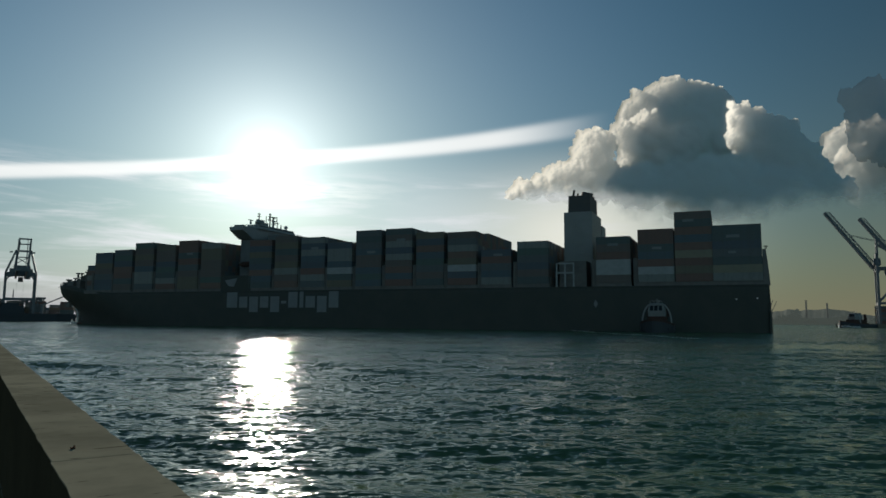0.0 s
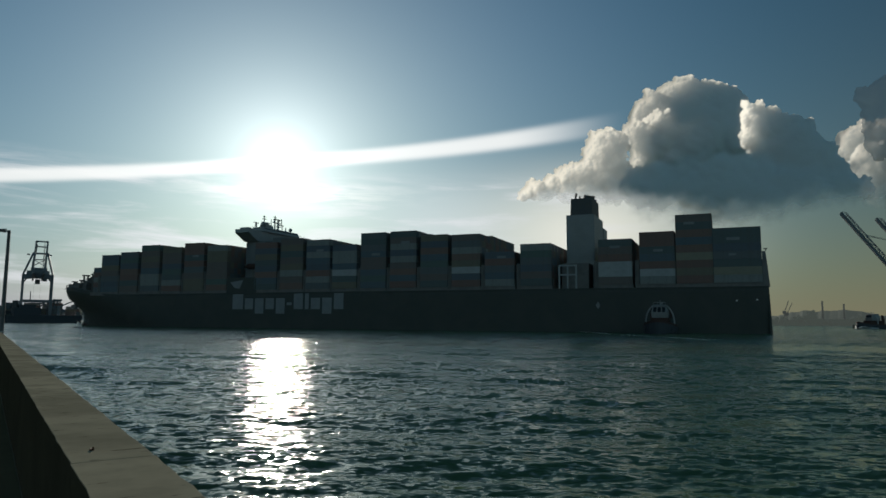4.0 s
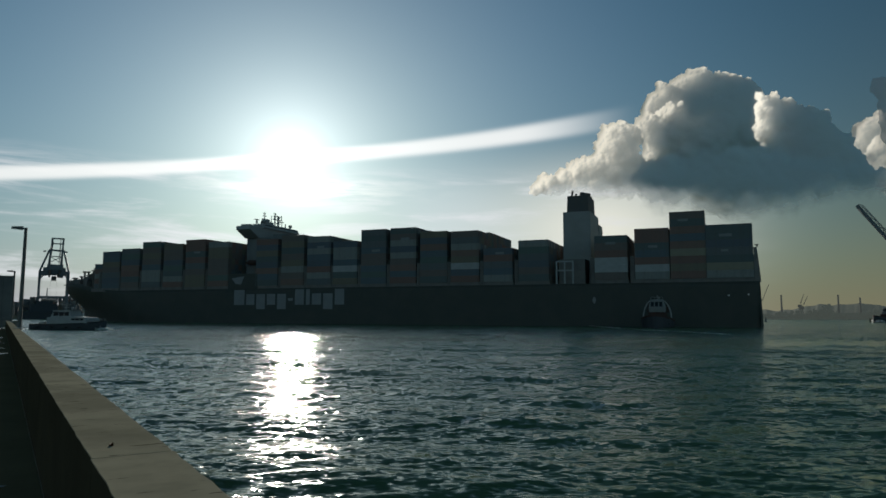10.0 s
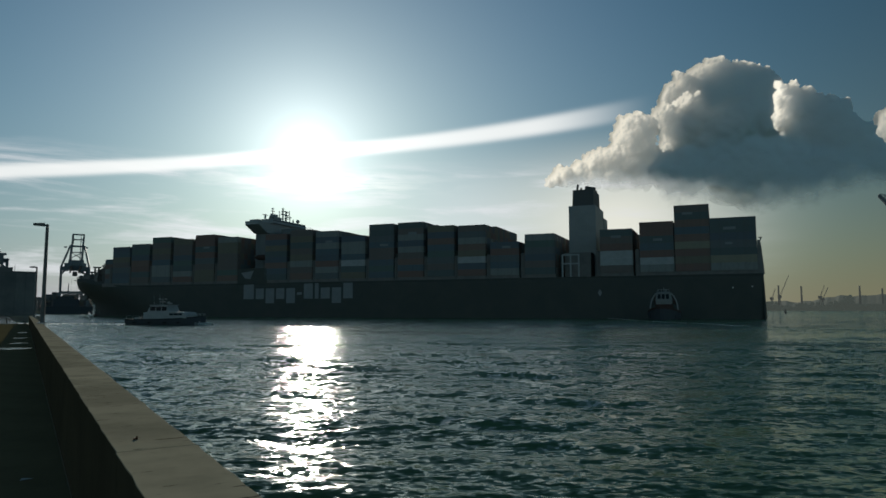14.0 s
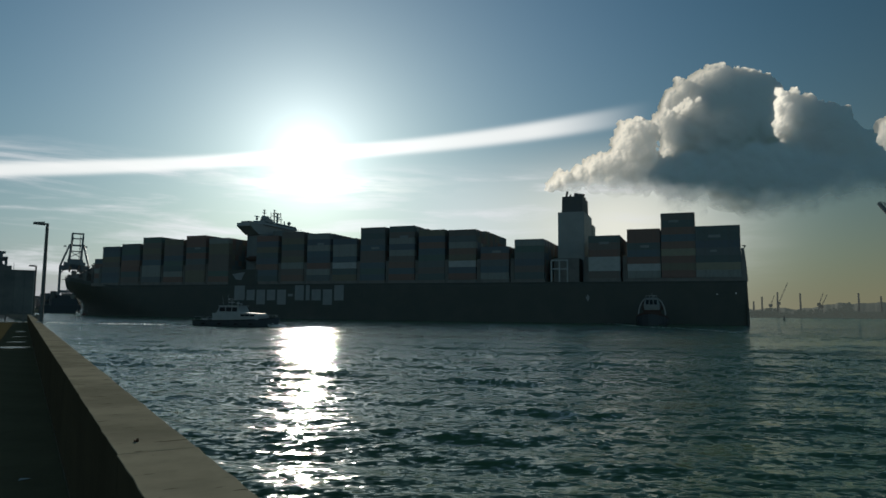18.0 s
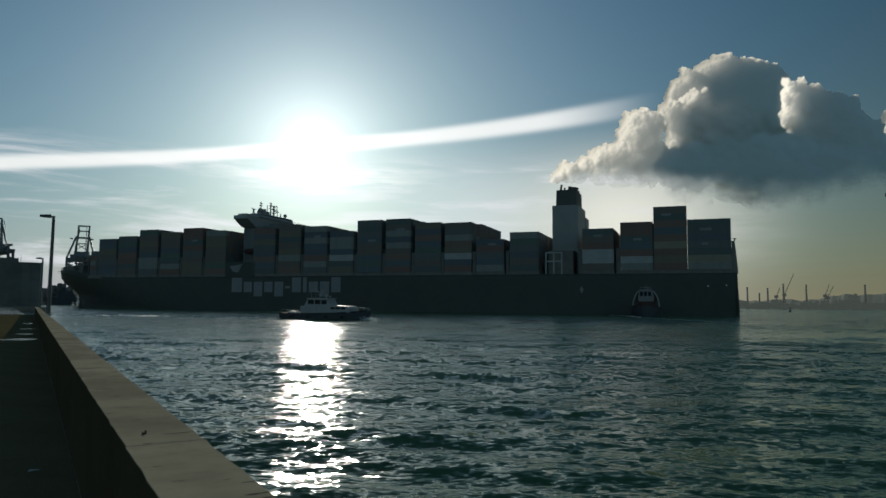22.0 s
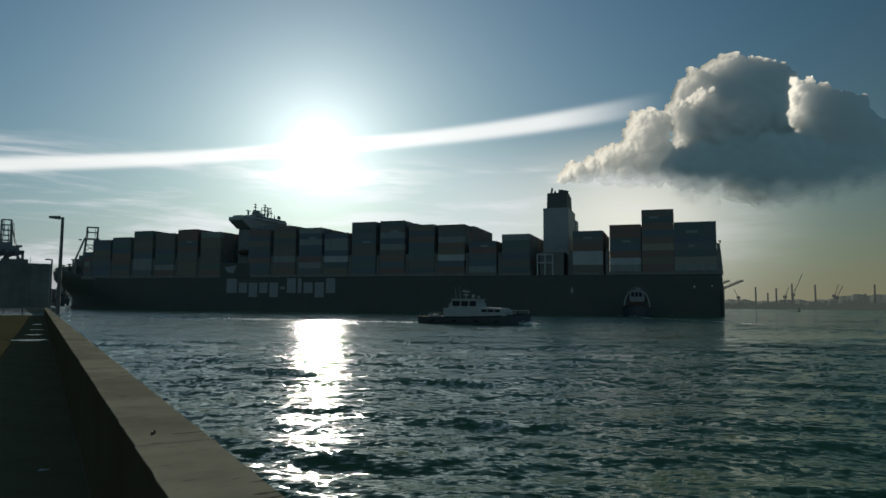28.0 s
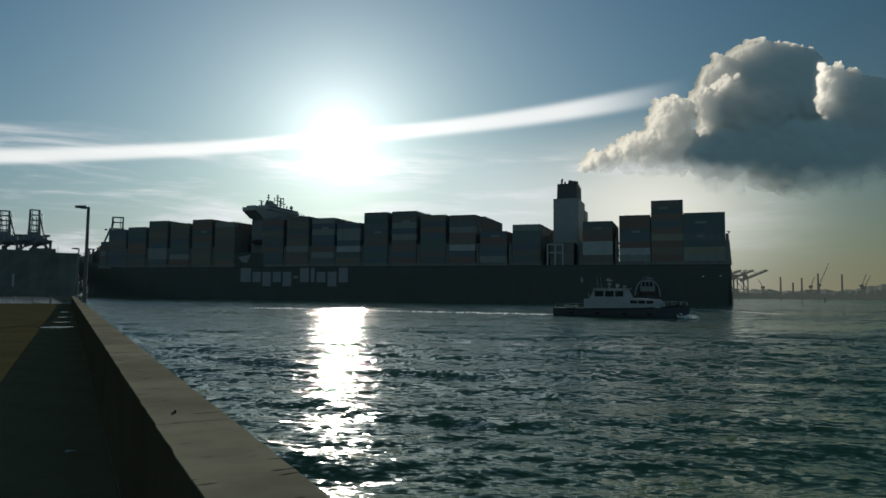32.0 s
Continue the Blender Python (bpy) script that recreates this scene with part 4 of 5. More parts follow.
def build_tug(name, label):
    tug = thing(name, label, "tugboat")
    rings = []
    for x, b in ((-13, 3.2), (-11, 4.6), (-4, 5.2), (4, 5.2), (9, 4.3), (12, 2.6), (13.6, 0.5)):
        sheer = 2.2 + 1.4 * max(0, x / 13) ** 2
        rings.append([(x, b * 0.8, -1.2), (x, b, 0.6), (x, b + 0.1, sheer), (x, -b - 0.1, sheer), (x, -b, 0.6), (x, -b * 0.8, -1.2)])
    part("hull", Shape().loft(rings), BOATDARK, tug)
    part("bulwark", Shape().loft([[(x, y * 1.01, z) for x, y, z in r[2:4]] + [(x, y * 0.97, z + 0.7) for x, y, z in reversed(r[2:4])] for r in rings[2:]]), TUGRED, tug)
    part("deckhouse", Shape().box(-5, -2.7, 2.2, 6, 2.7, 5.2), TUGRED, tug, "dark red deckhouse")
    top = part("wheelhouse", Shape().loft([[(-1.5, -2.5, 5.2), (4.2, -2.5, 5.2), (4.2, 2.5, 5.2), (-1.5, 2.5, 5.2)],
                                           [(-1.5, -2.6, 6.9), (4.7, -2.6, 6.9), (4.7, 2.6, 6.9), (-1.5, 2.6, 6.9)],
                                           [(-1.0, -2.1, 9.0), (3.9, -2.1, 9.0), (3.9, 2.1, 9.0), (-1.0, 2.1, 9.0)]]), TUGPAINT, tug, "white wheelhouse")
    part("roof", Shape().loft([[(-1.4, -2.5, 9.0), (4.4, -2.5, 9.0), (4.4, 2.5, 9.0), (-1.4, 2.5, 9.0)],
                               [(-0.8, -1.9, 9.5), (3.8, -1.9, 9.5), (3.8, 1.9, 9.5), (-0.8, 1.9, 9.5)]]), TUGPAINT, top)
    for i in range(3):
        part("window", Shape().loft([[(4.62, -1.95 + 1.42 * i, 7.1), (4.82, -1.95 + 1.42 * i, 7.1), (4.82, -0.9 + 1.42 * i, 7.1), (4.62, -0.9 + 1.42 * i, 7.1)],
                                     [(4.02, -1.85 + 1.34 * i, 8.7), (4.22, -1.85 + 1.34 * i, 8.7), (4.22, -0.85 + 1.34 * i, 8.7), (4.02, -0.85 + 1.34 * i, 8.7)]]), GLASS, top)
    for sg in (1, -1):
        part("funnel", Shape().loft([[(-4.0, sg * 2.8, 5.2), (-2.4, sg * 2.8, 5.2), (-2.4, sg * 3.8, 5.2), (-4.0, sg * 3.8, 5.2)],
                                     [(-3.6, sg * 2.6, 8.6), (-2.4, sg * 2.6, 8.6), (-2.4, sg * 3.3, 8.6), (-3.6, sg * 3.3, 8.6)]]), TUGRED, tug)
        # a bowed fender frame stands outside the wheelhouse
        bow = [(4.6, 2.6), (4.5, 4.6), (4.1, 6.4), (3.4, 7.9), (2.5, 9.0)]
        frame_bar = Shape()
        for (y0, z0), (y1, z1) in zip(bow[:-1], bow[1:]):
            frame_bar.beam((2.5, sg * y0, z0), (2.5, sg * y1, z1), 0.45)
        part("side_stay", frame_bar, BOATWHITE, tug, "white bowed side stay")
    part("mast", Shape().rod((0.5, 0, 9.4), (0.5, 0, 11.2), 0.14, 0.1), TUGPAINT, tug)
    part("searchlight", Shape().rod((3.2, 0.9, 9.4), (3.2, 0.9, 9.9), 0.12, 0.12, 6).rod((3.0, 0.9, 10.1), (3.6, 0.9, 10.1), 0.3, 0.34, 10), TUGPAINT, tug)
    rail = Shape()
    for y in (-1.9, -0.6, 0.6, 1.9):
        rail.rod((3.9, y, 9.4), (3.9, y, 10.3), 0.06, 0.06, 5)
    rail.rod((3.9, -1.9, 10.3), (3.9, 1.9, 10.3), 0.06, 0.06, 5)
    part("roof_rail", rail, STEEL, tug)
    for i in range(7):
        y = -3.6 + 1.2 * i
        part("tyre_fender", Shape().rod((12.2 - abs(y) * 0.9, y, 1.2), (12.9 - abs(y) * 0.9, y, 1.2), 0.55, 0.55, 10), RUBBER, tug)
    return tug


tug = build_tug("tugboat", "tug with white wheelhouse close beside the ship's quarter")

# ---- pilot boat ----


def build_pilot_boat():
    boat = thing("pilot_boat", "white-cabined dark-hulled launch crossing the harbour", "boat")
    rings = []
    for x, b, s in ((-11, 2.4, 1.5), (-9, 2.75, 1.5), (-2, 2.9, 1.6), (4, 2.6, 1.8), (8, 1.6, 2.1), (10.2, 0.6, 2.4), (11.2, 0.08, 2.5)):
        rings.append([(x - max(0, x) * 0.06, b * 0.7, -0.8), (x - max(0, x) * 0.03, b * 0.92, 0.3), (x, b, s), (x, -b, s), (x - max(0, x) * 0.03, -b * 0.92, 0.3), (x - max(0, x) * 0.06, -b * 0.7, -0.8)])
    part("hull", Shape().loft(rings), BOATDARK, boat)
    part("fender_rail", Shape().loft([[(x, y * 1.02, z - 0.12) for x, y, z in (r[2], r[3])] + [(x, y * 1.02, z + 0.1) for x, y, z in (r[3], r[2])] for r in rings[:-1]]), RUBBER, boat)
    cabin = part("cabin", Shape().prism([(-5.6, 1.6), (7.0, 1.9), (6.9, 2.8), (6.2, 3.5), (1.2, 3.75), (-5.6, 3.5)], -2.1, 2.1), BOATWHITE, boat)
    house = part("wheelhouse", Shape().loft([[(-4.8, -1.9, 3.4), (1.9, -1.9, 3.4), (1.9, 1.9, 3.4), (-4.8, 1.9, 3.4)],
                                             [(-3.9, -1.7, 5.4), (1.1, -1.7, 5.4), (1.1, 1.7, 5.4), (-3.9, 1.7, 5.4)]]), BOATWHITE, boat)
    part("roof", Shape().box(-4.2, -1.9, 5.4, 1.5, 1.9, 5.55), BOATWHITE, house)
    for sg in (1, -1):
        for x0, w in ((-3.8, 1.5), (-2.0, 1.4), (-0.3, 1.3)):
            part("window", Shape().box(x0, sg * 1.74, 3.95, x0 + w, sg * 1.90, 5.05), GLASS, house)
        for x0 in (2.2, 3.5, 4.8):
            part("port_light", Shape().box(x0, sg * 2.04, 2.7, x0 + 1.1, sg * 2.14, 3.25), GLASS, cabin)
    part("mast", Shape().rod((-1.8, 0, 5.5), (-1.8, 0, 7.6), 0.09, 0.05), STEEL, boat)
    part("radar", Shape().box(-2.0, -0.8, 6.3, -1.6, 0.8, 6.5), BOATWHITE, boat)
    part("mast_yard", Shape().beam((-1.8, -1.1, 7.0), (-1.8, 1.1, 7.0), 0.08).box(-2.0, -1.2, 7.0, -1.6, -0.9, 7.4).box(-2.0, 0.9, 7.0, -1.6, 1.2, 7.3), STEEL, boat)
    part("radar_dome", Shape().rod((-0.6, 0.7, 5.5), (-0.6, 0.7, 5.9), 0.12, 0.12, 6).ball((-0.6, 0.7, 6.15), 0.36, 10), BOATWHITE, boat, smooth=True)
    part("whip_aerial", Shape().rod((-3.4, 1.0, 5.5), (-3.7, 1.0, 8.6), 0.04, 0.02, 5).rod((-3.4, -1.0, 5.5), (-3.7, -1.0, 8.2), 0.04, 0.02, 5), STEEL, boat)
    part("searchlight", Shape().rod((0.7, 0, 5.5), (0.7, 0, 5.8), 0.08, 0.08, 6).rod((0.5, 0, 5.95), (1.0, 0, 5.95), 0.18, 0.22, 10), STEEL, boat)
    bow_rail = Shape()
    for x, y in ((7.4, 1.55), (8.6, 1.15), (9.8, 0.65), (10.7, 0.2)):
        for sg in (1, -1):
            bow_rail.rod((x, sg * y, 2.0), (x, sg * y, 3.1), 0.04, 0.04, 5)
    for sg in (1, -1):
        for (x0, y0), (x1, y1) in (((7.4, 1.55), (8.6, 1.15)), ((8.6, 1.15), (9.8, 0.65)), ((9.8, 0.65), (10.7, 0.2))):
            bow_rail.rod((x0, sg * y0, 3.1), (x1, sg * y1, 3.1), 0.04, 0.04, 5)
    part("bow_rail", bow_rail, STEEL, boat)
    for sg in (1, -1):
        for x in (-7.5, -3.0, 1.5, 5.5):
            part("fender", Shape().rod((x - 0.35, sg * 2.92, 0.75), (x + 0.35, sg * 2.92, 0.75), 0.2, 0.2, 8), RUBBER, boat)
    part("stern_light_post", Shape().rod((-5.4, 0, 3.9), (-5.4, 0, 4.6), 0.05, 0.05, 5), BOATWHITE, boat)
    part("deck_locker", Shape().box(-9.4, -1.0, 1.5, -7.6, 1.0, 2.1), BOATWHITE, boat)
    for sg in (1, -1):
        r = Shape()
        for x in (-10.5, -8.5, -6.5):
            r.rod((x, sg * 2.4, 1.5), (x, sg * 2.4, 2.5), 0.04, 0.04, 6)
        r.rod((-10.5, sg * 2.4, 2.5), (-6.5, sg * 2.4, 2.5), 0.04, 0.04, 6)
        part("handrail", r, STEEL, boat)
    rnd = random.Random(8)
    spray = Shape()
    for i in range(160):
        a = rnd.uniform(0, 1)
        spray.ball((10.8 + rnd.uniform(-0.6, 1.9) * a, rnd.uniform(-1.6, 1.6) * (0.4 + a), 0.1 + rnd.uniform(0, 0.7) * (1 - a * 0.6)), rnd.uniform(0.03, 0.12), 6)
    for i in range(80):
        a = rnd.uniform(0, 1)
        spray.flake((9.6 + rnd.uniform(-0.2, 2.4) * a, rnd.choice((1, -1)) * (0.5 + 1.6 * a) + rnd.gauss(0, 0.2), 0.1 + rnd.uniform(0, 1.0) * (1 - a * 0.7)), rnd.uniform(0.08, 0.24), rnd)
    tagged(part("bow_spray", spray, FOAM, boat, "white bow spray"), kind="stuff")
    wake = Shape()
    for i in range(120):
        d = rnd.uniform(0, 1) ** 1.3
        x, y = -10.8 - 70 * d, rnd.choice((1, -1)) * (1.2 + 3.0 * d) * rnd.uniform(0.4, 1.1) + rnd.gauss(0, 0.5)
        long = rnd.uniform(0.4, 1.8)
        for _ in range(4):
            wake.flake((x + rnd.gauss(0, long * 1.2), y + rnd.gauss(0, 0.25), rnd.uniform(0.03, 0.22) * (1 - d * 0.5)), rnd.uniform(0.06, 0.20), rnd)
        for _ in range(6):
            wake.ball((x + rnd.gauss(0, long), y + rnd.gauss(0, 0.18), rnd.uniform(-0.02, 0.2) * (1 - d * 0.6)), rnd.uniform(0.04, 0.14) * (1 - 0.4 * d), 6, 0.55)
    tagged(part("wake_foam", wake, FOAM, boat, "trail of broken white foam"), kind="stuff")
    # the low waves that spread behind the boat
    for sg in (1, -1):
        rings = []
        for i in range(100):
            x = -9.0 - 0.75 * i
            high = (0.30 * math.exp(-i / 60) + 0.05) * (0.65 + 0.35 * math.sin(0.9 * i + sg) * math.sin(0.37 * i)) * min(1.0, (100 - i) / 20)
            y = sg * (1.6 + 0.045 * i) + 0.15 * math.sin(0.5 * i)
            rings.append([(x, y + 1.0 * w, high * math.exp(-1.6 * w * w) - (0.25 if abs(w) > 1.7 else 0.04)) for w in (-1.8, -1.1, -0.5, 0.0, 0.5, 1.1, 1.8)])
        part("wake_ridge", Shape().loft(rings), WATER, boat, "low dark wave behind the boat", smooth=True)
    return boat


boat = build_pilot_boat()
boat.scale = (0.96, 0.93, 0.83)

# ---- cranes and shores ----


def build_crane(name, label, m, paint, boom_angle, boom=62.0, width=26.0, deep=28.0, beam_z=46.0, apex=72.0, tower=0.0):
    """A ship-to-shore crane: rails along x, boom along -y."""
    c = thing(name, label, "crane", m, "container cranes")
    leg = 2.0
    for x in (-width / 2, width / 2):
        for y in (0, deep):
            part("leg", Shape().box(x - leg / 2, y - leg / 2, 0, x + leg / 2, y + leg / 2, beam_z), paint, c)
        part("sill_beam", Shape().box(x - 0.8, 0, 4, x + 0.8, deep, 6), paint, c)
        part("portal_beam", Shape().box(x - 0.7, 0, 17, x + 0.7, deep, 18.6), paint, c)
        part("diagonal_brace", Shape().beam((x, 0, 18), (x, deep, beam_z - 1), 1.1), paint, c)
    for y in (0, deep):
        part("cross_beam", Shape().box(-width / 2, y - 1, beam_z - 2.6, width / 2, y + 1, beam_z), paint, c)
        part("cross_beam", Shape().box(-width / 2, y - 0.8, 16, width / 2, y + 0.8, 18), paint, c)
    part("girder", Shape().box(-4.5, -2, beam_z - 4, -3, deep + 16, beam_z - 1.2).box(3, -2, beam_z - 4, 4.5, deep + 16, beam_z - 1.2), paint, c)
    part("machinery_house", Shape().box(-5 - tower, deep - 4, beam_z, 5 + tower, deep + 10, beam_z + 7), paint, c)
    f = Shape()
    if tower:
        # raised boom seen end on: a ladder of two girders over a broad walkway deck
        part("walkway", Shape().box(-width / 2 - 1, -3, beam_z, width / 2 + 1, 3, beam_z + 1.2).box(-width / 2 + 2, -2, beam_z + 1.2, width / 2 - 3, 2, beam_z + 4.5)
             .box(-6, -2, beam_z + 4.5, 3, 2, beam_z + 8).box(width / 2 - 5, -2, beam_z + 4, width / 2 - 1, 2, beam_z + 6), paint, c)
        for sg in (1, -1):
            f.beam((sg * 3.9 - 2, 0, beam_z), (sg * 3.6 - 2, 0, apex), 1.5)
            f.beam((sg * 2.4 - 2, 1, beam_z + 6), (sg * 1.6 - 2, 1, apex - 6), 0.7)
        for i in range(6):
            z = beam_z + 5 + (apex - beam_z - 5) * i / 5
            f.box(-5.6, -0.6, z - 0.6, 1.6, 0.6, z + 0.5)
        f.beam((2, 2, apex - 4), (7, 4, beam_z + 4), 0.9)
        f.beam((2.4, 2, apex - 9), (3.5, 4, beam_z + 5), 0.9)
        for sg in (1, -1):
            f.beam((sg * width / 2, 0, beam_z - 9), (sg * (width / 2 - 5), 0, beam_z - 2), 1.2)
    if not tower:
        # a narrow tower of two posts on the portal, stayed by raking legs
        lean = 1.6
        for sg in (1, -1):
            f.beam((sg * 5.4, 1, beam_z), (sg * 4.4 + lean, 1, apex), 1.4)
            f.beam((sg * width / 2, 0, beam_z), (sg * 5.6 + lean * 0.6, 1, apex - 11), 1.5)
            f.beam((sg * 5, deep, beam_z), (sg * 4 + lean, 1, apex - 4), 1.0)
            f.beam((sg * width / 2, 0, beam_z - 8), (sg * (width / 2 - 5), 0, beam_z - 1), 1.2)
            f.box(sg * 8.6 - 1.2, -0.8, apex - 13.6, sg * 8.6 + 1.2, 0.8, apex - 12.4)
        for z, w, high in ((apex, 5.0, 1.3), (apex - 5, 5.0, 1.0), (apex - 11, 6.6, 1.6), (apex - 17, 5.4, 0.8)):
            f.box(lean * (z - beam_z) / (apex - beam_z) - w, 0.3, z - high, lean * (z - beam_z) / (apex - beam_z) + w, 1.7, z)
        f.beam((-5.5, 1, apex - 24), (5.6, 1, apex - 17), 0.6).beam((5.8, 1, apex - 24), (-5.0, 1, apex - 17), 0.6)
        f.box(-9, -2, beam_z, 9, 3, beam_z + 3.2).box(-6, -2, beam_z + 3.2, 7, 3, beam_z + 6.0).box(-10.5, -1.5, beam_z - 4.4, -6, 2, beam_z - 2.6).box(4, -1.5, beam_z - 6.2, 7.5, 2, beam_z - 2.6)
    part("apex_frame", f, paint, c)
    b = Shape()
    a = radians(boom_angle)
    tip = Vector((0, -boom * math.cos(a), boom * math.sin(a)))
    root = Vector((0, -2, beam_z - 2.5))
    up = Vector((0, math.sin(a), math.cos(a)))
    for sg in (-3.7, 3.7):
        o = Vector((sg, 0, 0))
        b.beam(root + o, root + o + tip, 1.5, 2.4)
        n = 12
        for i in range(n):
            p0, p1 = root + o + tip * (i / n) + up * 1.2, root + o + tip * ((i + 0.5) / n) + up * 3.4
            p2 = root + o + tip * ((i + 1) / n) + up * 1.2
            b.beam(p0, p1, 0.4)
            b.beam(p1, p2, 0.4)
        b.beam(root + o + tip * (0.5 / n) + up * 3.4, root + o + tip * ((n - 0.5) / n) + up * 3.4, 0.5)
    for i in range(9):
        p = root + tip * (i / 8)
        b.beam(p - Vector((3.7, 0, 0)), p + Vector((3.7, 0, 0)), 0.6)
    part("boom", b, paint, c)
    st = Shape()
    for sg in (-3.7, 3.7):
        st.rod((sg, 1, apex - 1), root + Vector((sg, 0, 0)) + tip * 0.55 + up * 3.4, 0.22, 0.22, 6)
        st.rod((sg, 1, apex - 1), (sg, deep + 14, beam_z - 1), 0.22, 0.22, 6)
    part("forestay", st, paint, c)
    part("trolley_cab", Shape().box(-2, 6, beam_z - 8.5, 2, 11, beam_z - 4.2), paint, c)
    sp = Shape().box(-6, 7, beam_z - 27, 6, 9.5, beam_z - 25.6)
    for x in (-2.5, 2.5):
        sp.rod((x, 8, beam_z - 25.6), (x, 8, beam_z - 8), 0.05, 0.05, 6)
    part("spreader", sp, paint, c)
    return c


def ground_spot(azimuth, distance, z, turn=0.0):
    p = spot(azimuth, 0, distance)
    return pose(p.x, p.y, z, 0, 0, turn)


def build_left_terminal():
    s = Shape()
    m = ground_spot(-36, 720, 0, 36)
    s.box(-330, -40, -3, 118, 400, 3.0, m)
    tagged(part("terminal_quay", s, CONCRETE), "low concrete container terminal quay", "quay", kind="structure")
    build_crane("quay_crane", "tall grey container crane with raised boom", ground_spot(-32.35, 712, 3.0, 33), CRANEPAINT, 2, 48, 23, 26, 41, 72)
    build_crane("quay_crane", "tall grey container crane with raised boom", ground_spot(-37.6, 705, 3.0, 45), CRANEPAINT, 2, 24, 23, 26, 45, 73, 5.0)
    build_crane("quay_crane", "tall grey container crane with raised boom", ground_spot(-39.45, 700, 3.0, 45), CRANEPAINT, 2, 24, 23, 26, 44, 70, 5.0)
    rnd = random.Random(11)
    yard = Shape().box(-6.1, 0, 0, 6.1, 2.44, 2.58).mesh("container", BOX)
    for i in range(24):
        az = -42 + i * 0.55 + rnd.uniform(-0.1, 0.1)
        o = thing("container_stack", "dark stacked containers on the far terminal", "container stack",
                  ground_spot(az, 735 + rnd.uniform(0, 60), 3.0, 36 + rnd.uniform(-4, 4)), "terminal stacks")
        for k in range(rnd.randint(2, 3)):
            for t in range(rnd.randint(3, 6)):
                c = new("container", yard)
                c.parent, c.location = o, (0, k * 2.6, t * 2.65)
    for i in range(9):
        az = -34.4 + i * 0.42 + rnd.uniform(-0.1, 0.1)
        h = rnd.uniform(9, 19)
        y = thing("yard_crane", "dark yard crane among the terminal stacks", "crane", ground_spot(az, 745, 3.0, 36 + rnd.uniform(-20, 20)), "yard cranes")
        w = rnd.uniform(1.8, 3.6)
        for x in (-w, w):
            part("leg", Shape().box(x - 0.5, -0.5, 0, x + 0.5, 0.5, h), CRANEPAINT, y)
        part("top_beam", Shape().box(-w - 1.5, -0.8, h, w + 1.5, 0.8, h + 1.6), CRANEPAINT, y)
        part("cab", Shape().box(-1.2, -1, h - 3, 1.2, 1, h), CRANEPAINT, y)
    v = thing("harbour_vessel", "moored grey vessel with a tall superstructure", "ship", ground_spot(-31.55, 672, 0, 40))
    part("hull", Shape().loft([[(x, -w, -1), (x, w, -1), (x, w * 1.15, 6.5), (x, -w * 1.15, 6.5)] for x, w in ((-34, 5), (-30, 7), (18, 7), (30, 3), (35, 0.4))]), BOATDARK, v)
    part("superstructure", Shape().box(-26, -6, 6.5, -6, 6, 13).box(-22, -5, 13, -10, 5, 15.5), BOATDARK, v)
    part("funnel", Shape().rod((-24, 0, 13), (-24.5, 0, 19), 2.2, 1.8, 10), BLACKTOP, v)
    part("mast", Shape().rod((-14, 0, 18), (-14, 0, 27), 0.5, 0.3, 6), CRANEPAINT, v)
    part("deck_crane", Shape().rod((8, 0, 6.5), (8, 0, 15), 1.2, 1.0, 8).beam((8, 0, 14), (24, 0, 22), 1.0), CRANEPAINT, v)


def build_warehouse():
    p = spot(-37.6, 0, 262)
    b = thing("storage_building", "large grey flat-roofed storage building on the waterfront", "building", pose(p.x, p.y, 1.6, 0, 0, 37))
    part("wall", Shape().box(-13, 0, 0, 12.6, 30, 14.3), BUILDING, b)
    part("wall", Shape().box(-34, 4, 0, -13.004, 34, 11.0), BUILDING, b)
    part("parapet", Shape().box(-13.15, -0.15, 14.3, 12.75, 30.15, 14.7), BUILDING, b)
    for i in range(9):
        part("wall_panel", Shape().box(-12.8 + 2.83 * i, -0.12, 0.6, -10.2 + 2.83 * i, 0.0, 13.9), BUILDING, b)
    part("door_strip", Shape().box(-6.2, -0.2, 3.0, -5.6, -0.13, 7.2), BOXWHITE, b, "narrow pale door strip")
    for x in (-12.9, 12.4):
        part("downpipe", Shape().rod((x, -0.3, 0), (x, -0.3, 14.2), 0.12, 0.12, 6), STEEL, b)
    part("roof_hut", Shape().box(-2, 8, 14.7, 6, 14, 16.4), BUILDING, b)
    part("roof_mast", Shape().rod((6.5, 3, 14.6), (6.5, 3, 17.2), 0.1, 0.06, 6), STEEL, b)
    part("roof_step", Shape().box(-13.1, 2, 14.7, 4.0, 28, 15.3), BUILDING, b)
    pad = Shape().box(-70, -2, -3, 14.5, 60, 1.6, pose(p.x, p.y, 0, 0, 0, 37)).box(-70, -158, -3, 5.0, -2, 1.6, pose(p.x, p.y, 0, 0, 0, 37))
    tagged(part("landing_ground", pad, WETGROUND), "wet concrete ground under the storage building", "ground", kind="structure")


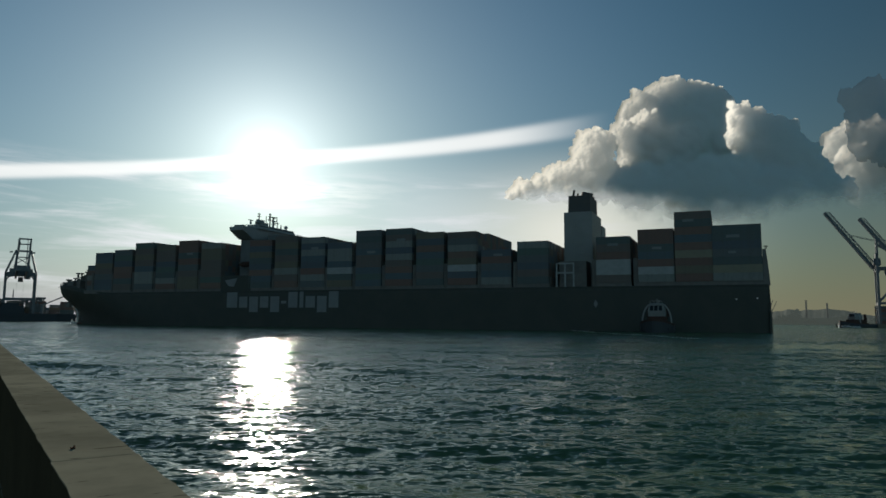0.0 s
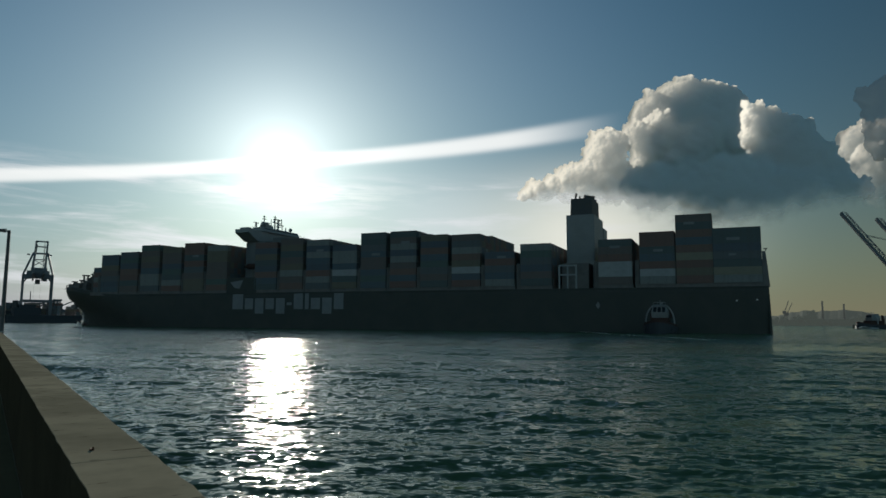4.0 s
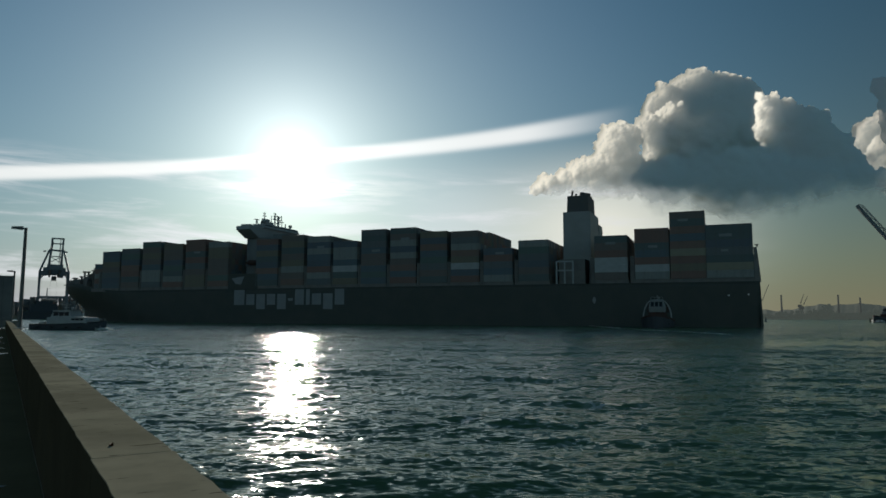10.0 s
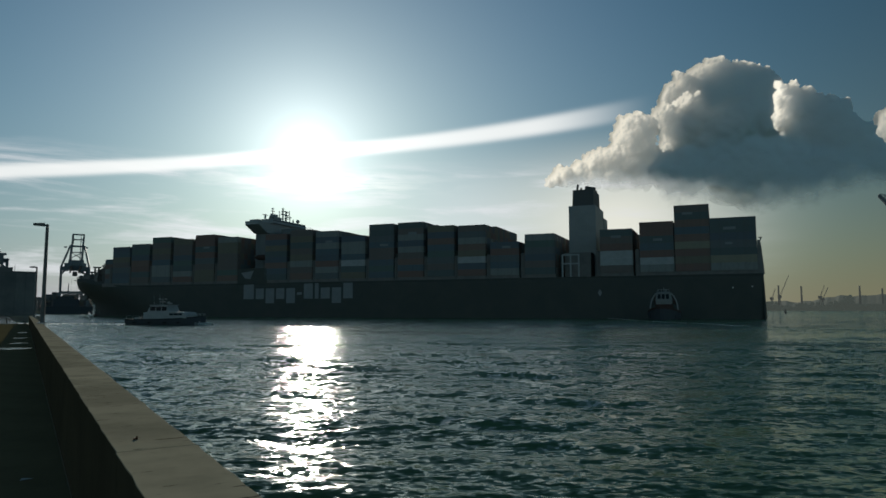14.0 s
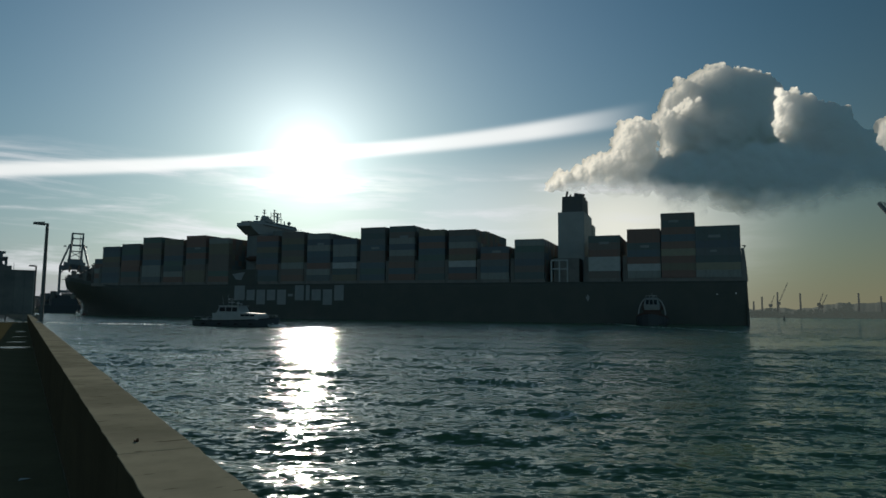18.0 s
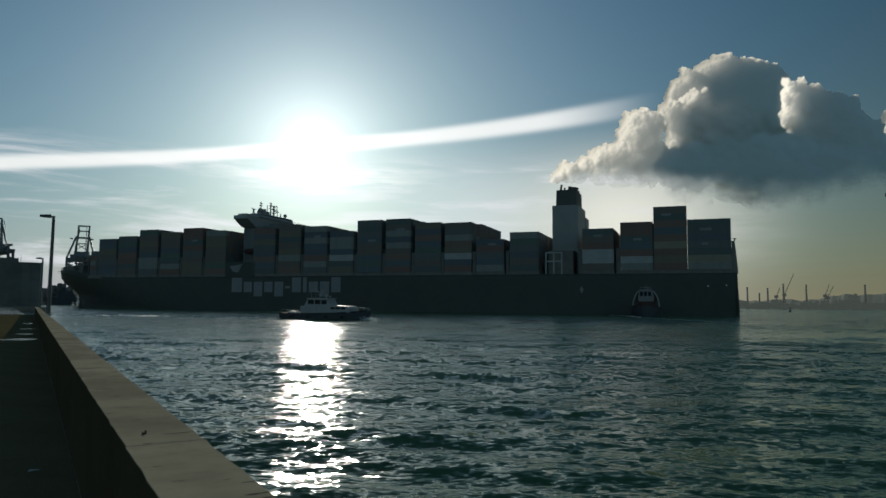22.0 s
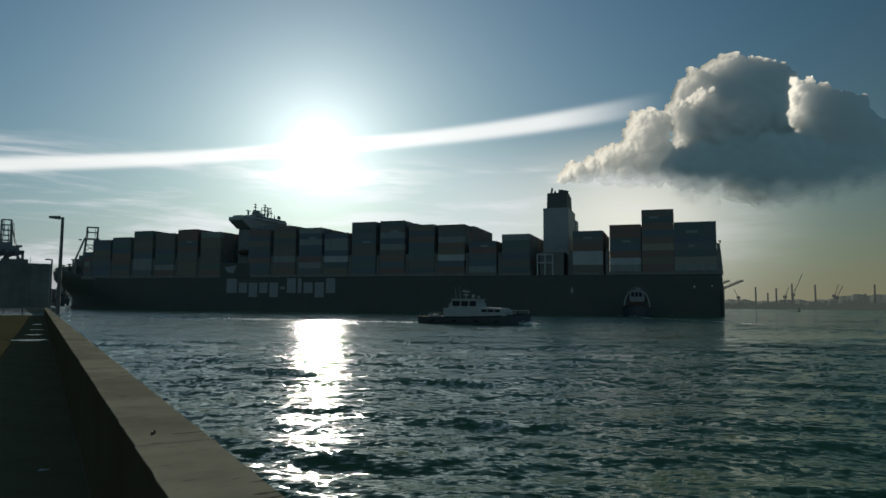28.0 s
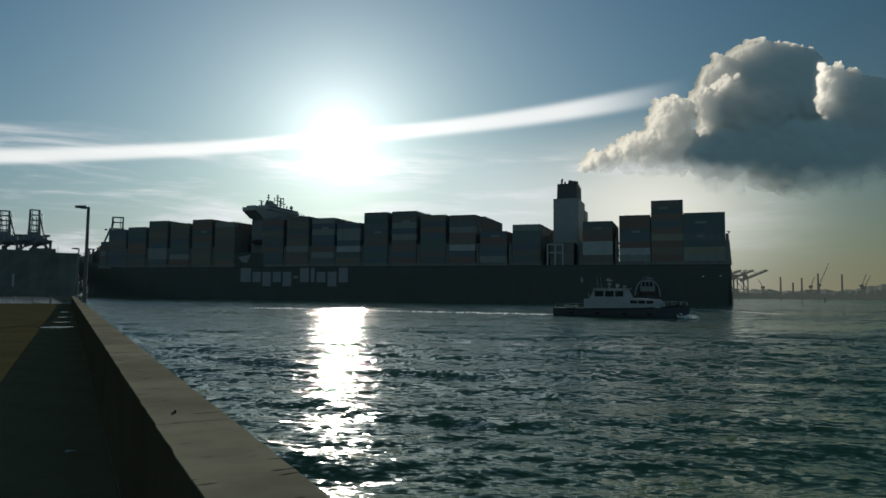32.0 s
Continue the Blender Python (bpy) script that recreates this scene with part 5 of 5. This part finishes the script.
def build_right_shore():
    s = Shape().box(-40, -30, -3, 400, 300, 3.2, ground_spot(33.9, 690, 0, -35))
    tagged(part("crane_pier", s, CONCRETE), "low concrete crane pier", "quay", kind="structure")
    build_crane("quay_crane", "dark container crane with boom raised over the water", ground_spot(33.1, 690, 3.2, -119), CRANEPAINT, 55.9, 62, 20, 26, 50.3, 73)
    build_crane("quay_crane", "dark container crane with boom raised over the water", ground_spot(35.05, 745, 3.2, -119), CRANEPAINT, 55.9, 62, 20, 26, 50.3, 73)
    rnd = random.Random(21)
    yard = Shape().box(-6.1, 0, 0, 6.1, 2.44, 2.58).mesh("container", BOX)
    for i in range(9):
        o = thing("container_stack", "dark stacked containers on the crane pier", "container stack",
                  ground_spot(33.35 + 0.42 * i, 705 + rnd.uniform(0, 30), 3.2, -35 + rnd.uniform(-6, 6)), "pier stacks")
        for k in range(2):
            for t in range(rnd.randint(3, 6)):
                c = new("container", yard)
                c.parent, c.location = o, (0, k * 2.6, t * 2.65)
    # low wooded hills, works and chimneys across the harbour
    rnd = random.Random(4)
    rings = []
    for i in range(181):
        az = 6 + i * 0.25
        top = 22 + 17 * math.exp(-((az - 29.0) / 3.0) ** 2) + 2.5 * math.sin(az * 1.7) + 1.5 * math.sin(az * 5.1) + rnd.uniform(-1.0, 1.0)
        a, b, c = spot(az, 0, 1750), spot(az, 0, 1900), spot(az, 0, 2200)
        rings.append([(a.x, a.y, -1), (a.x, a.y, 5), (b.x, b.y, top), (c.x, c.y, top * 0.9), (c.x, c.y, -1)])
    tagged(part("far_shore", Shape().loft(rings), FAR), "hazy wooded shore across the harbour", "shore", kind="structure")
    woods = Shape()
    for i in range(700):
        az = rnd.uniform(8, 48)
        p = spot(az, 0, rnd.uniform(1672, 1745))
        high = (10 + 6 * math.sin(az * 2.3) + 4 * math.sin(az * 6.1 + 1) + (9 if 26.4 < az < 28 else 0)) * rnd.uniform(0.5, 1.15)
        for _ in range(5):
            r = rnd.uniform(1.6, 4.6)
            woods.ball((p.x + rnd.gauss(0, 4), p.y, 3 + max(high, 3) * rnd.uniform(0.2, 1.0)), r, 6, 0.9)
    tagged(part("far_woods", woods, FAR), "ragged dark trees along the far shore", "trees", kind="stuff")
    for az, top in ((20.73, 1.56), (21.57, 1.12), (22.16, 1.49), (23.24, 1.82), (24.78, 1.73), (28.53, 1.71), (29.9, 1.49)):
        p = spot(az, top, 1720)
        ch = thing("chimney", "slender industrial chimney on the far shore", "chimney", pose(p.x, p.y, 2), "far chimneys")
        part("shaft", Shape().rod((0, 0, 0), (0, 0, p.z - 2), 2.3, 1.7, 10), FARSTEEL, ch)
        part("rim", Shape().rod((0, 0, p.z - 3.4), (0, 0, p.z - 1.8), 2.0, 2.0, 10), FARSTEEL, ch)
    for az in (16.4, 17.3, 18.3):
        build_crane("far_crane", "distant container crane with raised boom", ground_spot(az, 1650, 3, 98), FARSTEEL, 22, 52, 20, 24, 44, 62)
    for az, high, reach, foot in ((23.3, 78, 20, 30), (22.75, 48, 8, 26), (26.0, 54, 9, 28), (19.5, 43, -9, 24), (26.15, 50, 12, 24)):
        p = spot(az, 0, 1700)
        c = thing("jib_crane", "slim distant jib crane on the far quay", "crane", pose(p.x, p.y, 2, 0, 0, -az), "far jib cranes")
        part("tower", Shape().beam((-4, 0, 0), (0, 0, foot), 1.4).beam((4, 0, 0), (0, 0, foot), 1.4).box(-4, -3, foot - 3, 4, 3, foot + 3), FARSTEEL, c)
        jib = Shape()
        a, e = Vector((0, 0, foot)), Vector((reach, 0, high))
        for k in range(10):
            p0, p1 = a.lerp(e, k / 10), a.lerp(e, (k + 1) / 10)
            o = Vector((-0.9, 0, 0.5)) * (1 - k / 14)
            jib.beam(p0 - o, p1 - o, 0.6).beam(p0 + o, p1 + o, 0.6).beam(p0 - o, p1 + o, 0.4)
        part("jib", jib, FARSTEEL, c)
    p = spot(23.65, 0, 640)
    b = thing("buoy", "small dark channel buoy with a topmark", "buoy", pose(p.x, p.y, 0))
    part("float", Shape().rod((0, 0, -0.4), (0, 0, 0.9), 1.2, 1.0, 10), BOATDARK, b)
    part("tower", Shape().rod((0, 0, 0.9), (0, 0, 3.0), 0.6, 0.25, 8), BOATDARK, b)
    part("topmark", Shape().ball((0, 0, 3.3), 0.45, 8), BOATDARK, b)
    for i in range(30):
        az = 15 + i * 0.72 + rnd.uniform(-0.3, 0.3)
        w, h = rnd.uniform(10, 46), rnd.uniform(4, 13)
        o = part("shed", Shape().prism([(-w / 2, 0), (w / 2, 0), (w / 2, h), (0, h * 1.12), (-w / 2, h)], 0, 30), FAR)
        o.matrix_world = ground_spot(az, 1690, 2, -az)
        tagged(o, "low industrial shed on the far shore", "shed", "far sheds")
    strand = Shape()
    rings = []
    for i in range(41):
        az = 6 + i * 1.1
        a, b = spot(az, 0, 1640), spot(az, 0, 1960)
        rings.append([(a.x, a.y, -1), (a.x, a.y, 2), (b.x, b.y, 3), (b.x, b.y, -1)])
    tagged(part("far_quay", strand.loft(rings), FAR), "long low far quay", "quay", kind="structure")
    other = build_tug("moored_tug", "tug with pale superstructure by the crane pier")
    p = spot(31.75, 0, 650)
    spray = Shape()
    for i in range(120):
        d = rnd.uniform(0, 1)
        spray.ball((13.5 - 9 * d, rnd.choice((1, -1)) * (0.6 + 5.2 * d ** 0.6) + rnd.gauss(0, 0.4), 0.2 + rnd.uniform(0, 1.3) * (1 - d)), rnd.uniform(0.12, 0.4), 6, 0.7)
    for i in range(160):
        d = rnd.uniform(0, 1)
        spray.flake((14 - 10 * d, rnd.choice((1, -1)) * (0.8 + 5.4 * d ** 0.6), rnd.uniform(0.2, 1.6) * (1 - 0.6 * d)), rnd.uniform(0.2, 0.5), rnd)
    tagged(part("bow_spray", spray, FOAM, other, "white bow spray"), kind="stuff")
    other.matrix_world = pose(p.x, p.y, 0, 0, 0, 196) @ Matrix.Scale(1.28, 4)


build_left_terminal()
build_warehouse()
build_right_shore()

# ---- clouds ----


def soft(h, n):
    """A soft copy of a grid, by n rounds of averaging."""
    for _ in range(n):
        p = np.pad(h, 1, mode="edge")
        h = (p[1:-1, 1:-1] * 2 + p[:-2, 1:-1] + p[2:, 1:-1] + p[1:-1, :-2] + p[1:-1, 2:]) / 6
    return h


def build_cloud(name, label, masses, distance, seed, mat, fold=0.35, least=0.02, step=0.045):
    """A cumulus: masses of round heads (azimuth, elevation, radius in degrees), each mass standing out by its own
    amount, letting light through for so many degrees and standing so far in the shade of those before it; puffs grow on
    the heads and smaller puffs on these. Its sunlit edges and shaded body are painted in as an attribute, worked out
    along the way to the sun."""
    rnd = random.Random(seed)
    heads = [h for *_, mass in masses for h in mass]
    a0, a1 = min(a - r for a, e, r in heads) - 1.5, max(a + r for a, e, r in heads) + 1
    e0, e1 = min(e - r for a, e, r in heads) - 1, max(e + r for a, e, r in heads) + 1.5
    az, el = np.meshgrid(np.arange(a0, a1, step), np.arange(e0, e1, step), indexing="ij")
    out, dimming, bulge, owner = np.full_like(az, -9.0), np.zeros_like(az), np.zeros_like(az), np.zeros(az.shape, int)

    def swell(field, a, e, r, base):
        i0, i1 = max(int((a - r - a0) / step), 0), int((a + r - a0) / step) + 2
        j0, j1 = max(int((e - r - e0) / step), 0), int((e + r - e0) / step) + 2
        d = r * r - (az[i0:i1, j0:j1] - a) ** 2 - (el[i0:i1, j0:j1] - e) ** 2
        field[i0:i1, j0:j1] = np.maximum(field[i0:i1, j0:j1], np.where(d > 0, base + np.sqrt(np.maximum(d, 0)), 0.0))

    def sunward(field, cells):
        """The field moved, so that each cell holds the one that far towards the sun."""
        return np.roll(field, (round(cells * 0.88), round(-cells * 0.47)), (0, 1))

    behind = np.zeros_like(az)
    for number_of, (stand, clear, shade, mass) in enumerate(masses):
        bulk = np.zeros_like(az)
        for a, e, r in mass:
            swell(bulk, a, e, r * 0.93, 0.0)
        seeds = []
        for a, e, r in mass:
            for _ in range(int(14 + 16 * r)):
                t, q = rnd.uniform(-0.5, 3.8), r * 0.92 * math.sqrt(rnd.uniform(0.02, 1.0))
                seeds.append((a + q * math.cos(t), e + q * math.sin(t), min(r, 1.7) * rnd.uniform(0.18, 0.48)))
        field = bulk
        for share, number in ((1.0, 0), (0.42, 8), (0.45, 5)):
            grown = field.copy()
            nextseeds = []
            for a, e, r in seeds:
                small = [(a, e, r)] if not number else []
                for _ in range(number):
                    t, q = rnd.uniform(0, 6.283), r * rnd.uniform(0.5, 0.95)
                    small.append((a + q * math.cos(t), e + q * math.sin(t), r * share * rnd.uniform(0.6, 1.2)))
                for b, c, r2 in small:
                    swell(grown, b, c, r2, max(field[int((b - a0) / step), int((c - e0) / step)] - 0.35 * r2, 0.0))
                    nextseeds.append((b, c, r2))
            field, seeds = grown, nextseeds
        bulge = np.maximum(bulge, field)
        inside = field > 0
        field = soft(field, 1)
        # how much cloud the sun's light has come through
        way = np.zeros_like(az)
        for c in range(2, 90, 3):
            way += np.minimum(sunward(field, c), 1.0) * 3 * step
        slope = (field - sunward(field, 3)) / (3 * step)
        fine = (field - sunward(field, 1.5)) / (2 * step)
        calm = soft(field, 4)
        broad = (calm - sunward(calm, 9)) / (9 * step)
        # sun shading painted in: slopes facing the sun lighter, covered masses darker
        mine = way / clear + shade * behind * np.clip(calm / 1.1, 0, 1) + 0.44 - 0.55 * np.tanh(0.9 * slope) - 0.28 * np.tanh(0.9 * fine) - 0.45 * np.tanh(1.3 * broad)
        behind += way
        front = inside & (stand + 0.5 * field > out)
        dimming = np.where(front, np.clip(mine, least, 9.0), dimming)
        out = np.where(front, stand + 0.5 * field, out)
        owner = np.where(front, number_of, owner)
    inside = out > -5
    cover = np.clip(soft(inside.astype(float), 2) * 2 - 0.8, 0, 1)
    dimming = soft(dimming, 1)
    # the painted shading is blurred where it is darkest
    seep = soft(dimming, 170) / np.maximum(soft(inside.astype(float), 170), 0.05)
    share = soft(np.clip((dimming - 1.1) / 1.1, 0, 1), 4)
    dimming = dimming * (1 - share) + seep * share
    k = distance * math.tan(radians(1)) * fold
    far = distance - 1.4 * soft(bulge, 45) * k
    ra, re = np.radians(az), np.radians(el)
    xyz = np.stack([far * np.sin(ra), far * np.cos(ra), EYE.z + far * np.tan(re)], -1).reshape(-1, 3)
    n, m = az.shape
    i, j = np.meshgrid(np.arange(n - 1), np.arange(m - 1), indexing="ij")
    ok = inside[:-1, :-1] & inside[1:, :-1] & inside[:-1, 1:] & inside[1:, 1:]
    cloud = thing(name, label, "cloud")
    for number_of in range(len(masses)):
        quads = np.stack([i * m + j, (i + 1) * m + j, (i + 1) * m + j + 1, i * m + j + 1], -1)[ok & (owner[:-1, :-1] == number_of)]
        used = np.unique(quads)
        remap = np.zeros(n * m, int)
        remap[used] = np.arange(len(used))
        me = bpy.data.meshes.new("billow")
        me.from_pydata(xyz[used].tolist(), [], remap[quads].tolist())
        for key, values in (("sun_dimming", dimming), ("cover", cover)):
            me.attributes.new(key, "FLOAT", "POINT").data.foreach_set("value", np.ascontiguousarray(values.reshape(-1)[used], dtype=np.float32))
        me.shade_smooth()
        me.materials.append(mat)
        new("billow", me).parent = cloud
    return cloud


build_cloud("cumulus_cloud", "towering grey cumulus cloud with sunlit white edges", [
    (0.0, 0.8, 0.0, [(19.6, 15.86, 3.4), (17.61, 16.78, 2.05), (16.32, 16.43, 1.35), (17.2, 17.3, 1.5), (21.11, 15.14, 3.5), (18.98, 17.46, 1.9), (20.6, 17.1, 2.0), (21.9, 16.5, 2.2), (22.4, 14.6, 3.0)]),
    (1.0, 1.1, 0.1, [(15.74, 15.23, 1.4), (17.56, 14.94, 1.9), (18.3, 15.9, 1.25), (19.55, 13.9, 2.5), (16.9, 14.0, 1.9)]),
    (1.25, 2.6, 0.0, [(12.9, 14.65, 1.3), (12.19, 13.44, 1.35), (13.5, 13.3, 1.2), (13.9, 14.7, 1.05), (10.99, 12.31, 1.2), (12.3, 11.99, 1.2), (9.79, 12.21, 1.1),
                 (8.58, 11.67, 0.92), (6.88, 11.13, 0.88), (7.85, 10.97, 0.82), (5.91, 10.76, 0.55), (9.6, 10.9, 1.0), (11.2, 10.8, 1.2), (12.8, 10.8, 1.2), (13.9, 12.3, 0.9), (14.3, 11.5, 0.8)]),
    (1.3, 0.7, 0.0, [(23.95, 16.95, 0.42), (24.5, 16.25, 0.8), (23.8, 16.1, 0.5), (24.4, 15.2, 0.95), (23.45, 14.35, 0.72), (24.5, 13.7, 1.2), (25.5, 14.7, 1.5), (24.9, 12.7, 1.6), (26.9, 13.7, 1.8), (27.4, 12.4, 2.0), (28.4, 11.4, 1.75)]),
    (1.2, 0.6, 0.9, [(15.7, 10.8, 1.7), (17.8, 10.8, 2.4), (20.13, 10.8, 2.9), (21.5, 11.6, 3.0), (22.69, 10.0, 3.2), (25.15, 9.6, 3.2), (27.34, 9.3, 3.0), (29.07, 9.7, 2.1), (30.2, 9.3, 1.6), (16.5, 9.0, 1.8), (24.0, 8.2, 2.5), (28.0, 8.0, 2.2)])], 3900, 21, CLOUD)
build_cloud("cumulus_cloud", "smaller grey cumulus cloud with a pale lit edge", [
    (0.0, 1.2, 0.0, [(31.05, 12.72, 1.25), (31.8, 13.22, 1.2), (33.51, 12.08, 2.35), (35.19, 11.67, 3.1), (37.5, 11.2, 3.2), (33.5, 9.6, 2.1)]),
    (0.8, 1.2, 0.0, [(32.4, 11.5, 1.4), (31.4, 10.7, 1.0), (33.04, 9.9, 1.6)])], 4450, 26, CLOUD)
# a high shading floor paints it dark all over, with no sunlit edge
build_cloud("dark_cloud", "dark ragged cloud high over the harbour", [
    (0.0, 0.6, 0.0, [(32.49, 16.06, 1.0), (33.73, 16.05, 1.3), (35.06, 15.24, 2.0), (32.94, 14.58, 1.05), (33.93, 13.43, 1.8), (35.59, 12.8, 2.5), (37.5, 14.0, 2.7)])], 4200, 27, SHADETHINCLOUD, 0.2, 3.5)

# ---- what moves ----
def motions():
    track = [(0, 118.03, 244.36, 157.115), (4, 115.10, 250.37, 158.261), (8, 111.98, 256.42, 159.418), (12, 108.67, 262.51, 160.588),
             (16, 105.16, 268.63, 161.769), (20, 101.47, 274.79, 162.963), (24, 97.59, 280.99, 164.168), (28, 93.52, 287.22, 165.385),
             (32, 89.26, 293.49, 166.614)]
    rows = [(t, pose(x, y, 0, 0, 0, a)) for t, x, y, a in track]
    walk(ship, rows)
    walk(tug, [(t, m @ pose(34.4 - 0.13 * t, HALF + 15.0, 0, 0, 0, 90)) for t, m in rows])
    way = [(0, -157, 174), (7, -110.5, 160.5), (10, -94, 156), (13, -77, 150.5), (17, -58.5, 146.5), (18, -53.8, 145), (20, -44.2, 143.5), (22, -34.3, 141.5),
           (24, -24.3, 137), (25.5, -16.2, 131.5), (28, -3.5, 121.5), (30, 7.1, 117), (32, 16.9, 110)]
    heading = [-14, -14, -16, -17, -17, -17, -17.5, -18, -19, -20.5, -22, -23.5, -24]
    walk(boat, [(t, pose(x, y, 0, 0, 0, a)) for (t, x, y), a in zip(way, heading)])
    walk(water, [(0, pose(0, 0, 0)), (32, pose(-9, -13, 0))])


motions()
